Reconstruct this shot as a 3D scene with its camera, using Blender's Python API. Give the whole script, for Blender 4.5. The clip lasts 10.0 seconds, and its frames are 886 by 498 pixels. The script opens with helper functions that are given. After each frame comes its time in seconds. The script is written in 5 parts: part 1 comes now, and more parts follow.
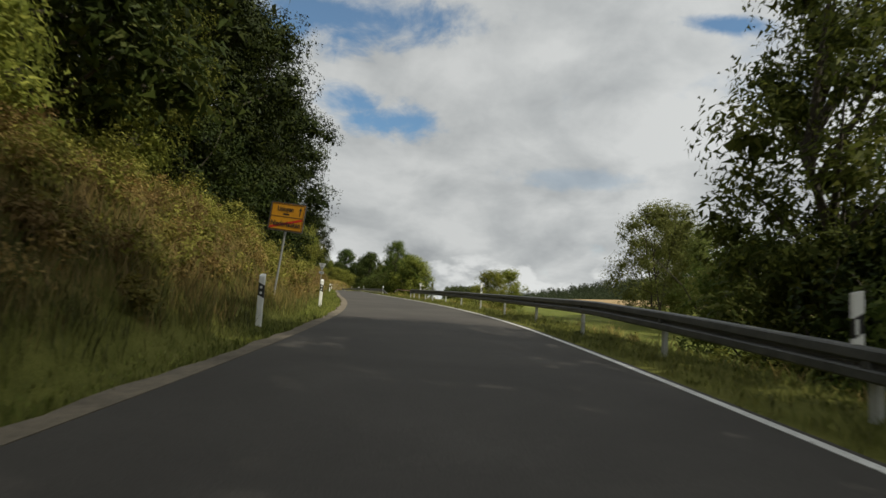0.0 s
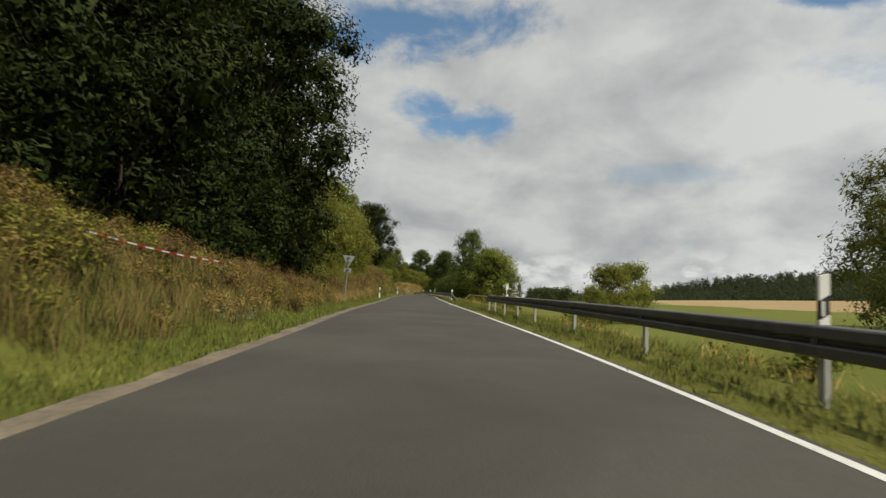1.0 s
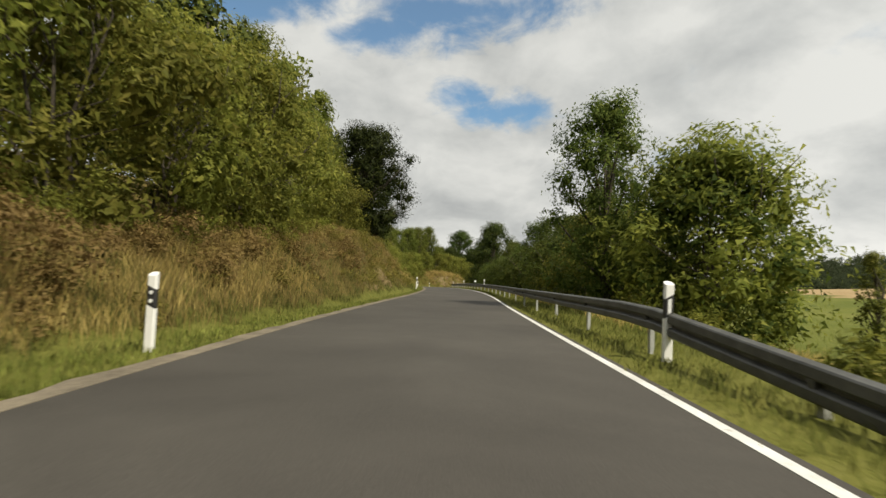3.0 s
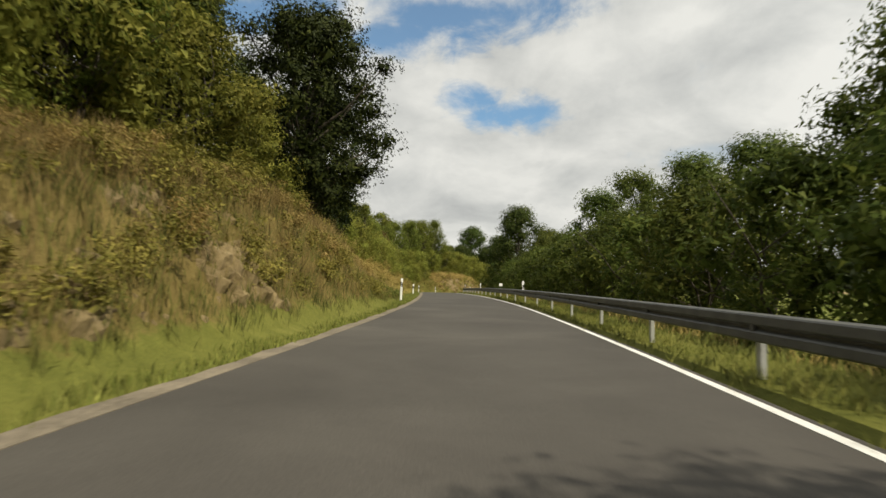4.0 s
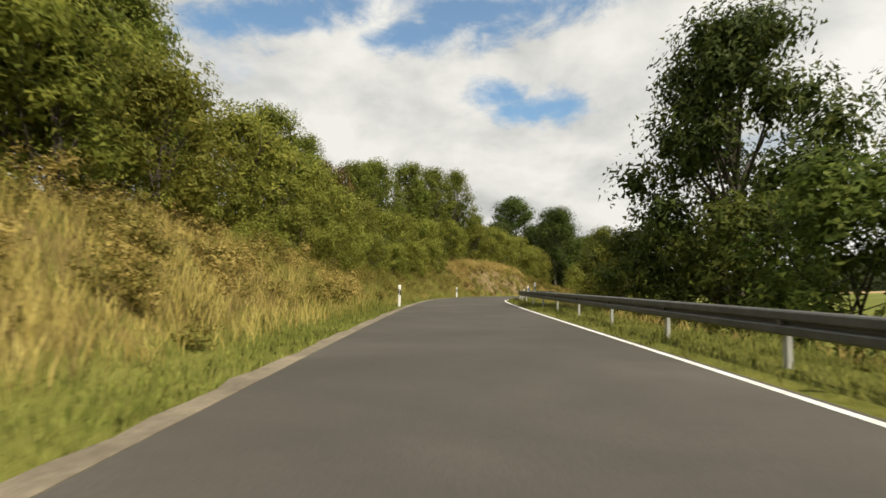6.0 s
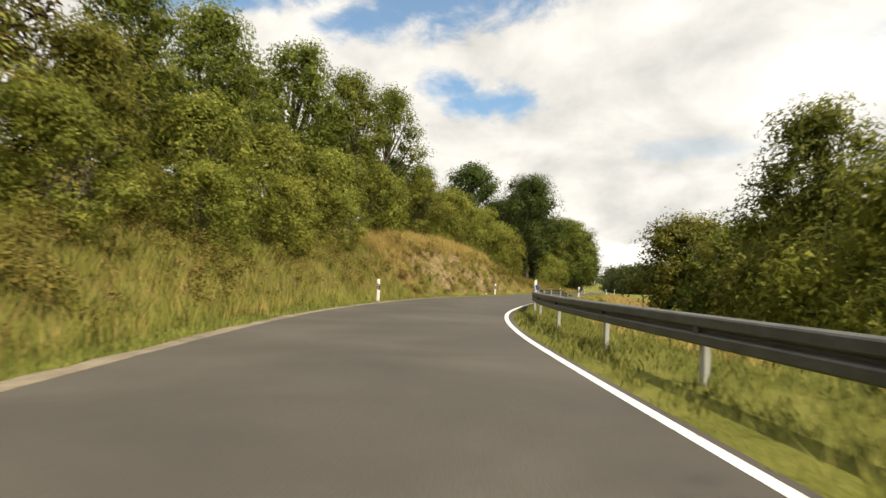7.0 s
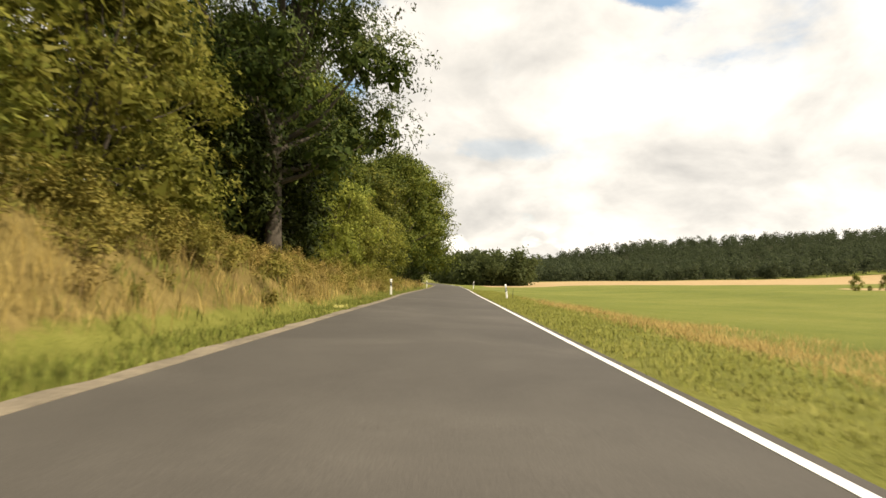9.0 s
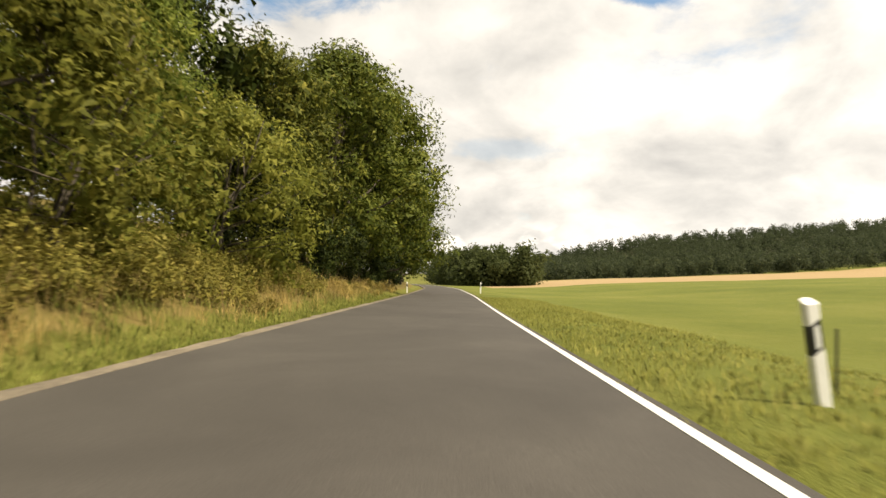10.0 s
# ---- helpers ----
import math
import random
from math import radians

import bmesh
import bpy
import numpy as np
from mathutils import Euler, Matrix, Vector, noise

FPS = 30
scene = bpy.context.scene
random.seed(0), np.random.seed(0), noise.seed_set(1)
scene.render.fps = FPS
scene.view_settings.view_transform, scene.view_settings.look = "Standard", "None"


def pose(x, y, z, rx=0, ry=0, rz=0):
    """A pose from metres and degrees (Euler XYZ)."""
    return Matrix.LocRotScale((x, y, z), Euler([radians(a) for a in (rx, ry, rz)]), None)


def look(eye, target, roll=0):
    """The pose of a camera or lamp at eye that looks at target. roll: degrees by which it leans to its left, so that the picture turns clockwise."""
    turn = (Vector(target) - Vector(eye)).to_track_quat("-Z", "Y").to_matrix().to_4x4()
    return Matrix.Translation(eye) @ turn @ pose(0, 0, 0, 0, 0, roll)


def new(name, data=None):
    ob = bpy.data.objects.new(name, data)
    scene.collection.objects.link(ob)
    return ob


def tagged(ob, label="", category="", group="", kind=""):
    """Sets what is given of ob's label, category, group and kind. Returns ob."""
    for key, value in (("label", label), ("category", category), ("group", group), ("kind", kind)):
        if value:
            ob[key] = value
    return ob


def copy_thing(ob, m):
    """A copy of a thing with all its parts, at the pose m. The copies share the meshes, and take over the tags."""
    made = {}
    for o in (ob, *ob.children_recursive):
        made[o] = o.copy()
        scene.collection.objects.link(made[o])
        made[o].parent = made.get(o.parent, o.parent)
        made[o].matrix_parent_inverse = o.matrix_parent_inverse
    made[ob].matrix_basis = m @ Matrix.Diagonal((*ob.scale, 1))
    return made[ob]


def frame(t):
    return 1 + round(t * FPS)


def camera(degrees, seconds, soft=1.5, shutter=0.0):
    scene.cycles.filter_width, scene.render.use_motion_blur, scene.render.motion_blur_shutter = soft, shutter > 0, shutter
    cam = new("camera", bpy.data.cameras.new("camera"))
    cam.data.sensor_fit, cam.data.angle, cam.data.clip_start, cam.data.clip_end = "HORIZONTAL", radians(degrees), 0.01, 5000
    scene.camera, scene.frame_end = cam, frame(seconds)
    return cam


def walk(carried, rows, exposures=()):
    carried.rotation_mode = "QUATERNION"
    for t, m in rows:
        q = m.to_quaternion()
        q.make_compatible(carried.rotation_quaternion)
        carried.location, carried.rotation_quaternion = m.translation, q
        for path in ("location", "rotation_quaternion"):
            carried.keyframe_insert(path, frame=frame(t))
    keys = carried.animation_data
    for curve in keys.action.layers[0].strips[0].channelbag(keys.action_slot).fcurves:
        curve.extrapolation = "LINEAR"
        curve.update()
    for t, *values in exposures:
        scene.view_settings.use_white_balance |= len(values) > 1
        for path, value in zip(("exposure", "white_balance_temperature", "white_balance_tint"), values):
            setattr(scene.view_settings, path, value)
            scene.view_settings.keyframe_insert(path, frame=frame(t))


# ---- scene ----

# seconds, x, y, z, yaw to the left, pitch up, lean to the left
PATH = [
    (0.0, 0.00, -0.00, 0.95, -0.70, 5.24, 3.56),
    (0.5, -0.05, 9.65, 1.19, 3.90, 5.12, 2.96),
    (1.0, -0.69, 19.64, 1.43, 7.64, 5.00, 2.77),
    (1.5, -2.09, 29.92, 1.62, 9.56, 4.76, 2.88),
    (2.0, -3.83, 40.52, 1.76, 10.60, 4.15, 2.89),
    (2.5, -5.85, 51.40, 1.87, 11.25, 3.85, 2.51),
    (3.0, -7.84, 62.61, 1.99, 11.72, 3.77, 2.01),
    (3.5, -9.99, 74.12, 2.11, 12.15, 3.92, 1.54),
    (4.0, -12.31, 85.90, 2.22, 12.80, 4.10, 1.19),
    (4.5, -14.85, 97.95, 2.33, 13.66, 4.17, 1.08),
    (5.0, -17.50, 110.28, 2.45, 14.35, 4.42, 0.83),
    (5.5, -20.41, 122.84, 2.55, 14.95, 4.28, 0.47),
    (6.0, -23.60, 135.64, 2.60, 15.68, 3.71, 0.74),
    (6.5, -26.73, 148.75, 2.61, 13.83, 3.21, 1.28),
    (7.0, -29.24, 162.28, 2.57, 10.17, 2.92, 1.96),
    (7.5, -30.71, 176.23, 2.48, 4.70, 2.52, 2.40),
    (8.0, -30.80, 190.50, 2.36, -0.50, 2.65, 2.80),
    (8.5, -29.71, 204.93, 2.22, -4.98, 2.59, 2.84),
    (9.0, -27.67, 219.42, 2.04, -7.85, 2.44, 2.54),
    (9.5, -25.21, 233.98, 1.83, -8.43, 2.17, 1.92),
    (10.0, -22.73, 248.66, 1.60, -8.11, 2.54, 1.34),
]


def eye_pose(x, y, z, yaw, pitch, lean):
    a, b = radians(yaw), radians(pitch)
    ahead = Vector((-math.sin(a) * math.cos(b), math.cos(a) * math.cos(b), math.sin(b)))
    return look((x, y, z), Vector((x, y, z)) + ahead * 10, lean)


cam = camera(77.7, 10.0, soft=1.5, shutter=0.08)
walk(cam, [(t, eye_pose(*p)) for t, *p in PATH],
     exposures=[(0.0, -0.28, 6600, 7), (0.5, -0.27, 6700, 7), (1.0, -0.29, 6700, 7), (2.0, -0.22, 6750, 7), (3.8, 0.10, 7000, 7), (5.0, 0.08, 6950, 7), (7.0, 0.50, 7350, 10), (8.5, 0.58, 7600, 11), (10.0, 0.52, 7650, 11)])

# ---- light ----
SUN_AZ, SUN_EL = radians(122), radians(50)      # clockwise from +y
world = bpy.data.worlds.new("sky")
scene.world = world
world.use_nodes = True


class Tree:
    """Shorthand for a node tree."""

    def __init__(self, tree):
        self.t = tree
        tree.nodes.clear()

    def n(self, kind, **sets):
        node = self.t.nodes.new(kind)
        for k, v in sets.items():
            if k == "operation":
                node.operation = v
            elif k == "blend_type":
                node.blend_type = v
            elif k == "data_type":
                node.data_type = v
            elif k == "attribute_name":
                node.attribute_name = v
            else:
                self.put(node.inputs[k.replace("_", " ")], v)
        return node

    def put(self, socket, v):
        if isinstance(v, bpy.types.NodeSocket):
            self.t.links.new(v, socket)
        else:
            socket.default_value = v

    def math(self, op, a, b=0.0, c=0.0):
        node = self.t.nodes.new("ShaderNodeMath")
        node.operation = op
        for s, v in zip(node.inputs, (a, b, c)):
            self.put(s, v)
        return node.outputs[0]

    def noise(self, vec, scale, detail=4.0, rough=0.55, warp=0.0):
        node = self.t.nodes.new("ShaderNodeTexNoise")
        if vec is not None:
            self.t.links.new(vec, node.inputs["Vector"])
        node.inputs["Scale"].default_value = scale
        node.inputs["Detail"].default_value = detail
        node.inputs["Roughness"].default_value = rough
        node.inputs["Distortion"].default_value = warp
        return node.outputs["Fac"]

    def ramp(self, fac, stops):
        node = self.t.nodes.new("ShaderNodeValToRGB")
        while len(node.color_ramp.elements) < len(stops):
            node.color_ramp.elements.new(0.5)
        for e, (p, c) in zip(node.color_ramp.elements, stops):
            e.position = p
            e.color = (*c, 1) if len(c) == 3 else c
        self.t.links.new(fac, node.inputs["Fac"])
        return node.outputs["Color"]

    def step(self, v, lo, hi):
        node = self.t.nodes.new("ShaderNodeMapRange")
        node.interpolation_type = "SMOOTHSTEP"
        self.put(node.inputs["Value"], v)
        node.inputs["From Min"].default_value = lo
        node.inputs["From Max"].default_value = hi
        return node.outputs["Result"]

    def mix(self, fac, a, b, how="MIX"):
        node = self.t.nodes.new("ShaderNodeMix")
        node.data_type = "RGBA"
        node.blend_type = how
        self.put(node.inputs[0], fac)
        for s, v in ((node.inputs[6], a), (node.inputs[7], b)):
            self.put(s, (*v, 1) if isinstance(v, tuple) and len(v) == 3 else v)
        return node.outputs[2]


w = Tree(world.node_tree)
sky = w.t.nodes.new("ShaderNodeTexSky")
sky.sky_type = "NISHITA"
sky.sun_disc = False
sky.sun_elevation, sky.sun_rotation = SUN_EL, SUN_AZ
sky.air_density, sky.dust_density, sky.ozone_density = 1.0, 0.5, 1.3
way = w.t.nodes.new("ShaderNodeTexCoord").outputs["Generated"]
sep = w.t.nodes.new("ShaderNodeSeparateXYZ")
w.t.links.new(way, sep.inputs[0])
wx, wy, wz = sep.outputs
zz = w.math("MAXIMUM", wz, 0.0)
den = w.math("ADD", zz, 0.42)
flat = w.t.nodes.new("ShaderNodeCombineXYZ")
w.put(flat.inputs[0], w.math("DIVIDE", wx, den))
w.put(flat.inputs[1], w.math("DIVIDE", wy, den))
base = flat.outputs[0]
big = w.noise(base, 1.6, 7.0, 0.58, 0.2)
fine = w.noise(base, 4.2, 8.0, 0.6, 0.25)
wisp = w.noise(base, 11.0, 6.0, 0.62, 0.6)
puff = w.noise(base, 2.6, 5.0, 0.5, 0.5)


def hole(x, z, rx, rz):
    """A gap in the clouds round the direction (x, z)."""
    a = w.math("DIVIDE", w.math("SUBTRACT", w.math("DIVIDE", wx, w.math("MAXIMUM", wy, 0.05)), x), rx)
    b = w.math("DIVIDE", w.math("SUBTRACT", w.math("DIVIDE", wz, w.math("MAXIMUM", wy, 0.05)), z), rz)
    r = w.math("SQRT", w.math("ADD", w.math("MULTIPLY", a, a), w.math("MULTIPLY", b, b)))
    r = w.math("ADD", r, w.math("ADD", w.math("MULTIPLY", w.math("SUBTRACT", fine, 0.5), 4.4), w.math("MULTIPLY", w.math("SUBTRACT", wisp, 0.5), 2.2)))
    node = w.t.nodes.new("ShaderNodeMapRange")
    node.interpolation_type = "SMOOTHSTEP"
    w.put(node.inputs["Value"], r)
    node.inputs["From Min"].default_value, node.inputs["From Max"].default_value = 0.30, 1.65
    node.inputs["To Min"].default_value, node.inputs["To Max"].default_value = 1.0, 0.0
    return node.outputs["Result"]


gap = w.math("MAXIMUM", hole(-0.170, 0.356, 0.060, 0.026), hole(-0.128, 0.326, 0.062, 0.026))
for h in ((-0.18, 0.525, 0.15, 0.050), (-0.34, 0.490, 0.10, 0.030), (-0.62, 0.575, 0.22, 0.050), (0.52, 0.556, 0.08, 0.014)):
    gap = w.math("MAXIMUM", gap, hole(*h))
gap = w.math("MAXIMUM", gap, w.math("MULTIPLY", hole(0.26, 0.237, 0.10, 0.014), 0.25))
cover = w.step(big, 0.22, 0.40)
cover = w.math("MULTIPLY", cover, w.math("SUBTRACT", 1.0, w.math("MULTIPLY", gap, 0.93)))
shade = w.ramp(w.math("ADD", w.math("MULTIPLY", fine, 0.40), w.math("MULTIPLY", puff, 0.60)),
               [(0.32, (0.62, 0.65, 0.69)), (0.45, (0.85, 0.88, 0.91)), (0.58, (1.12, 1.14, 1.16))])
# the cloud deck is brighter on the sun's side
toward = w.math("ADD", w.math("MULTIPLY", wx, math.sin(SUN_AZ)), w.math("MULTIPLY", wy, math.cos(SUN_AZ)))
lift = w.math("ADD", 0.72, w.math("MULTIPLY", w.math("MAXIMUM", toward, -0.5), 0.16))
clouds = w.mix(1.0, shade, lift, "MULTIPLY")
low = w.t.nodes.new("ShaderNodeCombineXYZ")
w.put(low.inputs[0], w.math("MULTIPLY", w.math("DIVIDE", wx, w.math("MAXIMUM", wy, 0.05)), 1.0))
w.put(low.inputs[1], w.math("MULTIPLY", w.math("DIVIDE", wz, w.math("MAXIMUM", wy, 0.05)), 2.0))
heap = w.math("ADD", w.noise(low.outputs[0], 7.0, 5.0, 0.5), w.math("MULTIPLY", w.math("SUBTRACT", 0.075, wz), 1.6))
heap = w.math("MULTIPLY", w.step(heap, 0.50, 0.58), w.step(wz, 0.115, 0.06))
clouds = w.mix(w.math("MULTIPLY", heap, 0.75), clouds, (0.93, 0.94, 0.95))
skyc = w.mix(1.0, sky.outputs[0], (0.100, 0.132, 0.142), "MULTIPLY")
back = w.t.nodes.new("ShaderNodeBackground")
w.put(back.inputs["Color"], w.mix(cover, skyc, clouds))
back.inputs["Strength"].default_value = 1.0
out = w.t.nodes.new("ShaderNodeOutputWorld")
w.t.links.new(back.outputs[0], out.inputs[0])

sun = new("sun", bpy.data.lights.new("sun", "SUN"))
sun.data.energy, sun.data.angle, sun.data.color = 4.2, radians(0.6), (1.0, 0.93, 0.80)
away = Vector((math.sin(SUN_AZ) * math.cos(SUN_EL), math.cos(SUN_AZ) * math.cos(SUN_EL), math.sin(SUN_EL)))
sun.matrix_world = look(away * 60, (0, 0, 0))


# ---- materials ----
def material(name):
    m = bpy.data.materials.new(name)
    m.use_nodes = True
    t = Tree(m.node_tree)
    bsdf = t.t.nodes.new("ShaderNodeBsdfPrincipled")
    o = t.t.nodes.new("ShaderNodeOutputMaterial")
    t.t.links.new(bsdf.outputs[0], o.inputs[0])
    return m, t, bsdf, o


def bump(t, bsdf, height, strength, dist):
    b = t.t.nodes.new("ShaderNodeBump")
    b.inputs["Strength"].default_value, b.inputs["Distance"].default_value = strength, dist
    t.t.links.new(height, b.inputs["Height"])
    t.t.links.new(b.outputs[0], bsdf.inputs["Normal"])


def place(t):
    return t.t.nodes.new("ShaderNodeNewGeometry").outputs["Position"]


def plain(name, a, b, scale, rough, metal=0.0, relief=0.0, relief_scale=None):
    """A surface that varies between two colours at two scales."""
    m, t, bsdf, _ = material(name)
    p = t.t.nodes.new("ShaderNodeTexCoord").outputs["Object"]
    f = t.math("ADD", t.math("MULTIPLY", t.noise(p, scale), 0.6), t.math("MULTIPLY", t.noise(p, scale * 9), 0.4))
    t.put(bsdf.inputs["Base Color"], t.ramp(f, [(0.35, a), (0.65, b)]))
    bsdf.inputs["Roughness"].default_value, bsdf.inputs["Metallic"].default_value = rough, metal
    if relief:
        bump(t, bsdf, t.noise(p, relief_scale or scale * 9, 3.0), 0.5, relief)
    return m


def leafy(name, dark, mid, light, trans=0.35, spread=0.35):
    """Leaves and blades: each piece its own tone, each plant its own too, light coming through."""
    m, t, bsdf, o = material(name)
    g = t.t.nodes.new("ShaderNodeNewGeometry")
    info = t.t.nodes.new("ShaderNodeObjectInfo")
    patch, tuft = t.noise(g.outputs["Position"], 0.45, 3.0), t.noise(g.outputs["Position"], 2.1, 3.0)
    f = t.math("ADD", t.math("MULTIPLY", g.outputs["Random Per Island"], 0.30), t.math("ADD", t.math("MULTIPLY", patch, 0.40), t.math("MULTIPLY", tuft, 0.30)))
    col = t.ramp(f, [(0.25, dark), (0.5, mid), (0.75, light)])
    hsv = t.t.nodes.new("ShaderNodeHueSaturation")
    t.put(hsv.inputs["Hue"], t.math("ADD", 0.490, t.math("MULTIPLY", info.outputs["Random"], 0.030)))
    t.put(hsv.inputs["Value"], t.math("ADD", 1.0 - spread / 2, t.math("MULTIPLY", info.outputs["Random"], spread)))
    t.put(hsv.inputs["Color"], col)
    t.put(bsdf.inputs["Base Color"], hsv.outputs[0])
    bsdf.inputs["Roughness"].default_value = 0.6
    bsdf.inputs["Specular IOR Level"].default_value = 0.10
    tr = t.t.nodes.new("ShaderNodeBsdfTranslucent")
    t.put(tr.inputs["Color"], hsv.outputs[0])
    mx = t.t.nodes.new("ShaderNodeMixShader")
    mx.inputs[0].default_value = trans
    t.t.links.new(bsdf.outputs[0], mx.inputs[1])
    t.t.links.new(tr.outputs[0], mx.inputs[2])
    t.t.links.new(mx.outputs[0], o.inputs[0])
    return m


OAK = leafy("oak_leaves", (0.020, 0.033, 0.008), (0.052, 0.075, 0.016), (0.130, 0.142, 0.032), 0.20)
# yellowish oak leaves, brighter than OAK because sunlight is put into the colour
GOLDOAK = leafy("sunlit_yellow_oak_leaves", (0.042, 0.052, 0.010), (0.095, 0.108, 0.019), (0.225, 0.205, 0.038), 0.22)
# oak leaves darkened: the deep shade under the crowns is put into the colour
SHADEOAK = leafy("shaded_oak_leaves", (0.009, 0.014, 0.003), (0.025, 0.036, 0.007), (0.072, 0.084, 0.017), 0.10)
# one leaf colour twice: brighter for the sunlit bank, darkened for the shaded right side
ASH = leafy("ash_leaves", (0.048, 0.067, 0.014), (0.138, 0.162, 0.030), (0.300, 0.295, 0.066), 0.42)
SHADEASH = leafy("shaded_ash_leaves", (0.034, 0.052, 0.012), (0.095, 0.121, 0.025), (0.215, 0.225, 0.052), 0.40)
BUSH = leafy("bush_leaves", (0.076, 0.090, 0.017), (0.196, 0.205, 0.039), (0.380, 0.352, 0.080), 0.44, 0.5)
WILLOW = leafy("willow_leaves", (0.075, 0.092, 0.026), (0.165, 0.182, 0.046), (0.290, 0.295, 0.090), 0.35)
WEED = leafy("weed_leaves", (0.082, 0.086, 0.018), (0.190, 0.172, 0.038), (0.350, 0.292, 0.074), 0.25)
WITHER = leafy("withered_leaves", (0.115, 0.080, 0.030), (0.235, 0.165, 0.060), (0.350, 0.260, 0.100), 0.3)
RUST = leafy("reddish_leaves", (0.050, 0.032, 0.014), (0.100, 0.066, 0.024), (0.165, 0.115, 0.038), 0.2)
NEARWOOD = leafy("broadleaf_wood", (0.062, 0.085, 0.032), (0.090, 0.118, 0.042), (0.122, 0.150, 0.055), 0.5)
# paler and greyer than near leaves: the haze of distance is in the colour
FARLEAF = leafy("hazy_far_leaves", (0.050, 0.066, 0.034), (0.068, 0.087, 0.043), (0.088, 0.109, 0.052), 0.5, 0.4)
BLADE = leafy("green_blades", (0.060, 0.072, 0.014), (0.130, 0.138, 0.028), (0.235, 0.220, 0.060), 0.25)
DULL = leafy("dull_dry_blades", (0.084, 0.062, 0.022), (0.165, 0.120, 0.041), (0.270, 0.205, 0.074), 0.2)
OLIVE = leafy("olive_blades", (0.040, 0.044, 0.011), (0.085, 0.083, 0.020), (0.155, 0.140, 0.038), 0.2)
MEADOW = leafy("meadow_blades", (0.105, 0.120, 0.024), (0.200, 0.212, 0.044), (0.320, 0.305, 0.084), 0.25)
STRAW = leafy("dry_blades", (0.170, 0.118, 0.036), (0.330, 0.240, 0.076), (0.520, 0.400, 0.155), 0.25)
BROWN = leafy("brown_stalks", (0.085, 0.055, 0.024), (0.170, 0.112, 0.046), (0.270, 0.190, 0.085), 0.15)
YELLOW = leafy("yellow_flowers", (0.38, 0.35, 0.09), (0.55, 0.51, 0.17), (0.68, 0.64, 0.30), 0.2)
UMBEL = plain("white_florets", (0.55, 0.55, 0.46), (0.72, 0.72, 0.64), 20.0, 0.7)
WHITEFL = leafy("pale_flowers", (0.20, 0.22, 0.10), (0.38, 0.38, 0.24), (0.62, 0.62, 0.48), 0.2)
TAPEWHITE = leafy("white_tape", (0.72, 0.72, 0.70), (0.80, 0.80, 0.78), (0.86, 0.86, 0.84), 0.5, 0.0)
TAPERED = leafy("red_tape", (0.50, 0.035, 0.025), (0.58, 0.045, 0.03), (0.66, 0.06, 0.04), 0.5, 0.0)
BARK = plain("bark", (0.035, 0.028, 0.020), (0.090, 0.074, 0.054), 2.0, 0.9, 0, 0.03, 14)

ASPHALT, t, b, _ = material("asphalt")
p = place(t)
patchy = t.noise(p, 0.35, 5.0, 0.6, 0.4)
grain = t.noise(p, 70.0, 2.0, 0.7)
worn = t.math("ADD", t.math("MULTIPLY", patchy, 0.55), t.math("MULTIPLY", grain, 0.45))
t.put(b.inputs["Base Color"], t.ramp(worn, [(0.30, (0.046, 0.042, 0.037)), (0.52, (0.072, 0.066, 0.058)), (0.74, (0.118, 0.109, 0.095))]))
b.inputs["Roughness"].default_value = 0.85
b.inputs["Specular IOR Level"].default_value = 0.3
bump(t, b, grain, 0.5, 0.006)

PAINT, t, b, _ = material("road_paint")
p = place(t)
chips = t.step(t.noise(p, 16.0, 4.0, 0.7), 0.30, 0.42)
t.put(b.inputs["Base Color"], t.mix(chips, (0.30, 0.28, 0.25), t.ramp(t.noise(p, 2.0, 4.0), [(0.3, (0.60, 0.60, 0.57)), (0.7, (0.80, 0.80, 0.77))])))
b.inputs["Roughness"].default_value = 0.65

EDGE = plain("dusty_edge", (0.11, 0.092, 0.066), (0.25, 0.21, 0.15), 1.5, 0.95, 0, 0.02, 30)
# beam steel darkened to carry the shade of its road face; posts stay pale
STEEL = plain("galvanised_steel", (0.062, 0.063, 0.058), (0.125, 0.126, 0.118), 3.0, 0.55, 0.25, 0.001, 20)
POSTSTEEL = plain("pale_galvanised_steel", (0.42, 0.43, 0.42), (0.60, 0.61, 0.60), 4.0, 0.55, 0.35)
WHITE = plain("white_plastic", (0.84, 0.84, 0.82), (0.92, 0.92, 0.90), 3.0, 0.45)
BLACK = plain("black_plastic", (0.016, 0.016, 0.017), (0.035, 0.035, 0.036), 3.0, 0.5)
GLASSY = plain("reflector", (0.72, 0.73, 0.72), (0.86, 0.87, 0.86), 30.0, 0.15)
BLUE = plain("blue_reflector", (0.02, 0.09, 0.36), (0.03, 0.13, 0.48), 5.0, 0.3)
RED = plain("red_plastic", (0.50, 0.03, 0.02), (0.66, 0.05, 0.03), 3.0, 0.45)
SIGNYELLOW = plain("yellow_sheeting", (0.56, 0.24, 0.015), (0.70, 0.34, 0.03), 2.0, 0.4)
SIGNBACK = plain("dull_aluminium", (0.26, 0.27, 0.27), (0.40, 0.41, 0.41), 4.0, 0.45, 0.5)
ROCK, t, b, _ = material("broken_rock")
p = t.t.nodes.new("ShaderNodeTexCoord").outputs["Object"]
info = t.t.nodes.new("ShaderNodeObjectInfo")
rr = t.math("ADD", t.math("MULTIPLY", t.noise(p, 3.0, 6.0, 0.65), 0.7), t.math("MULTIPLY", info.outputs["Random"], 0.3))
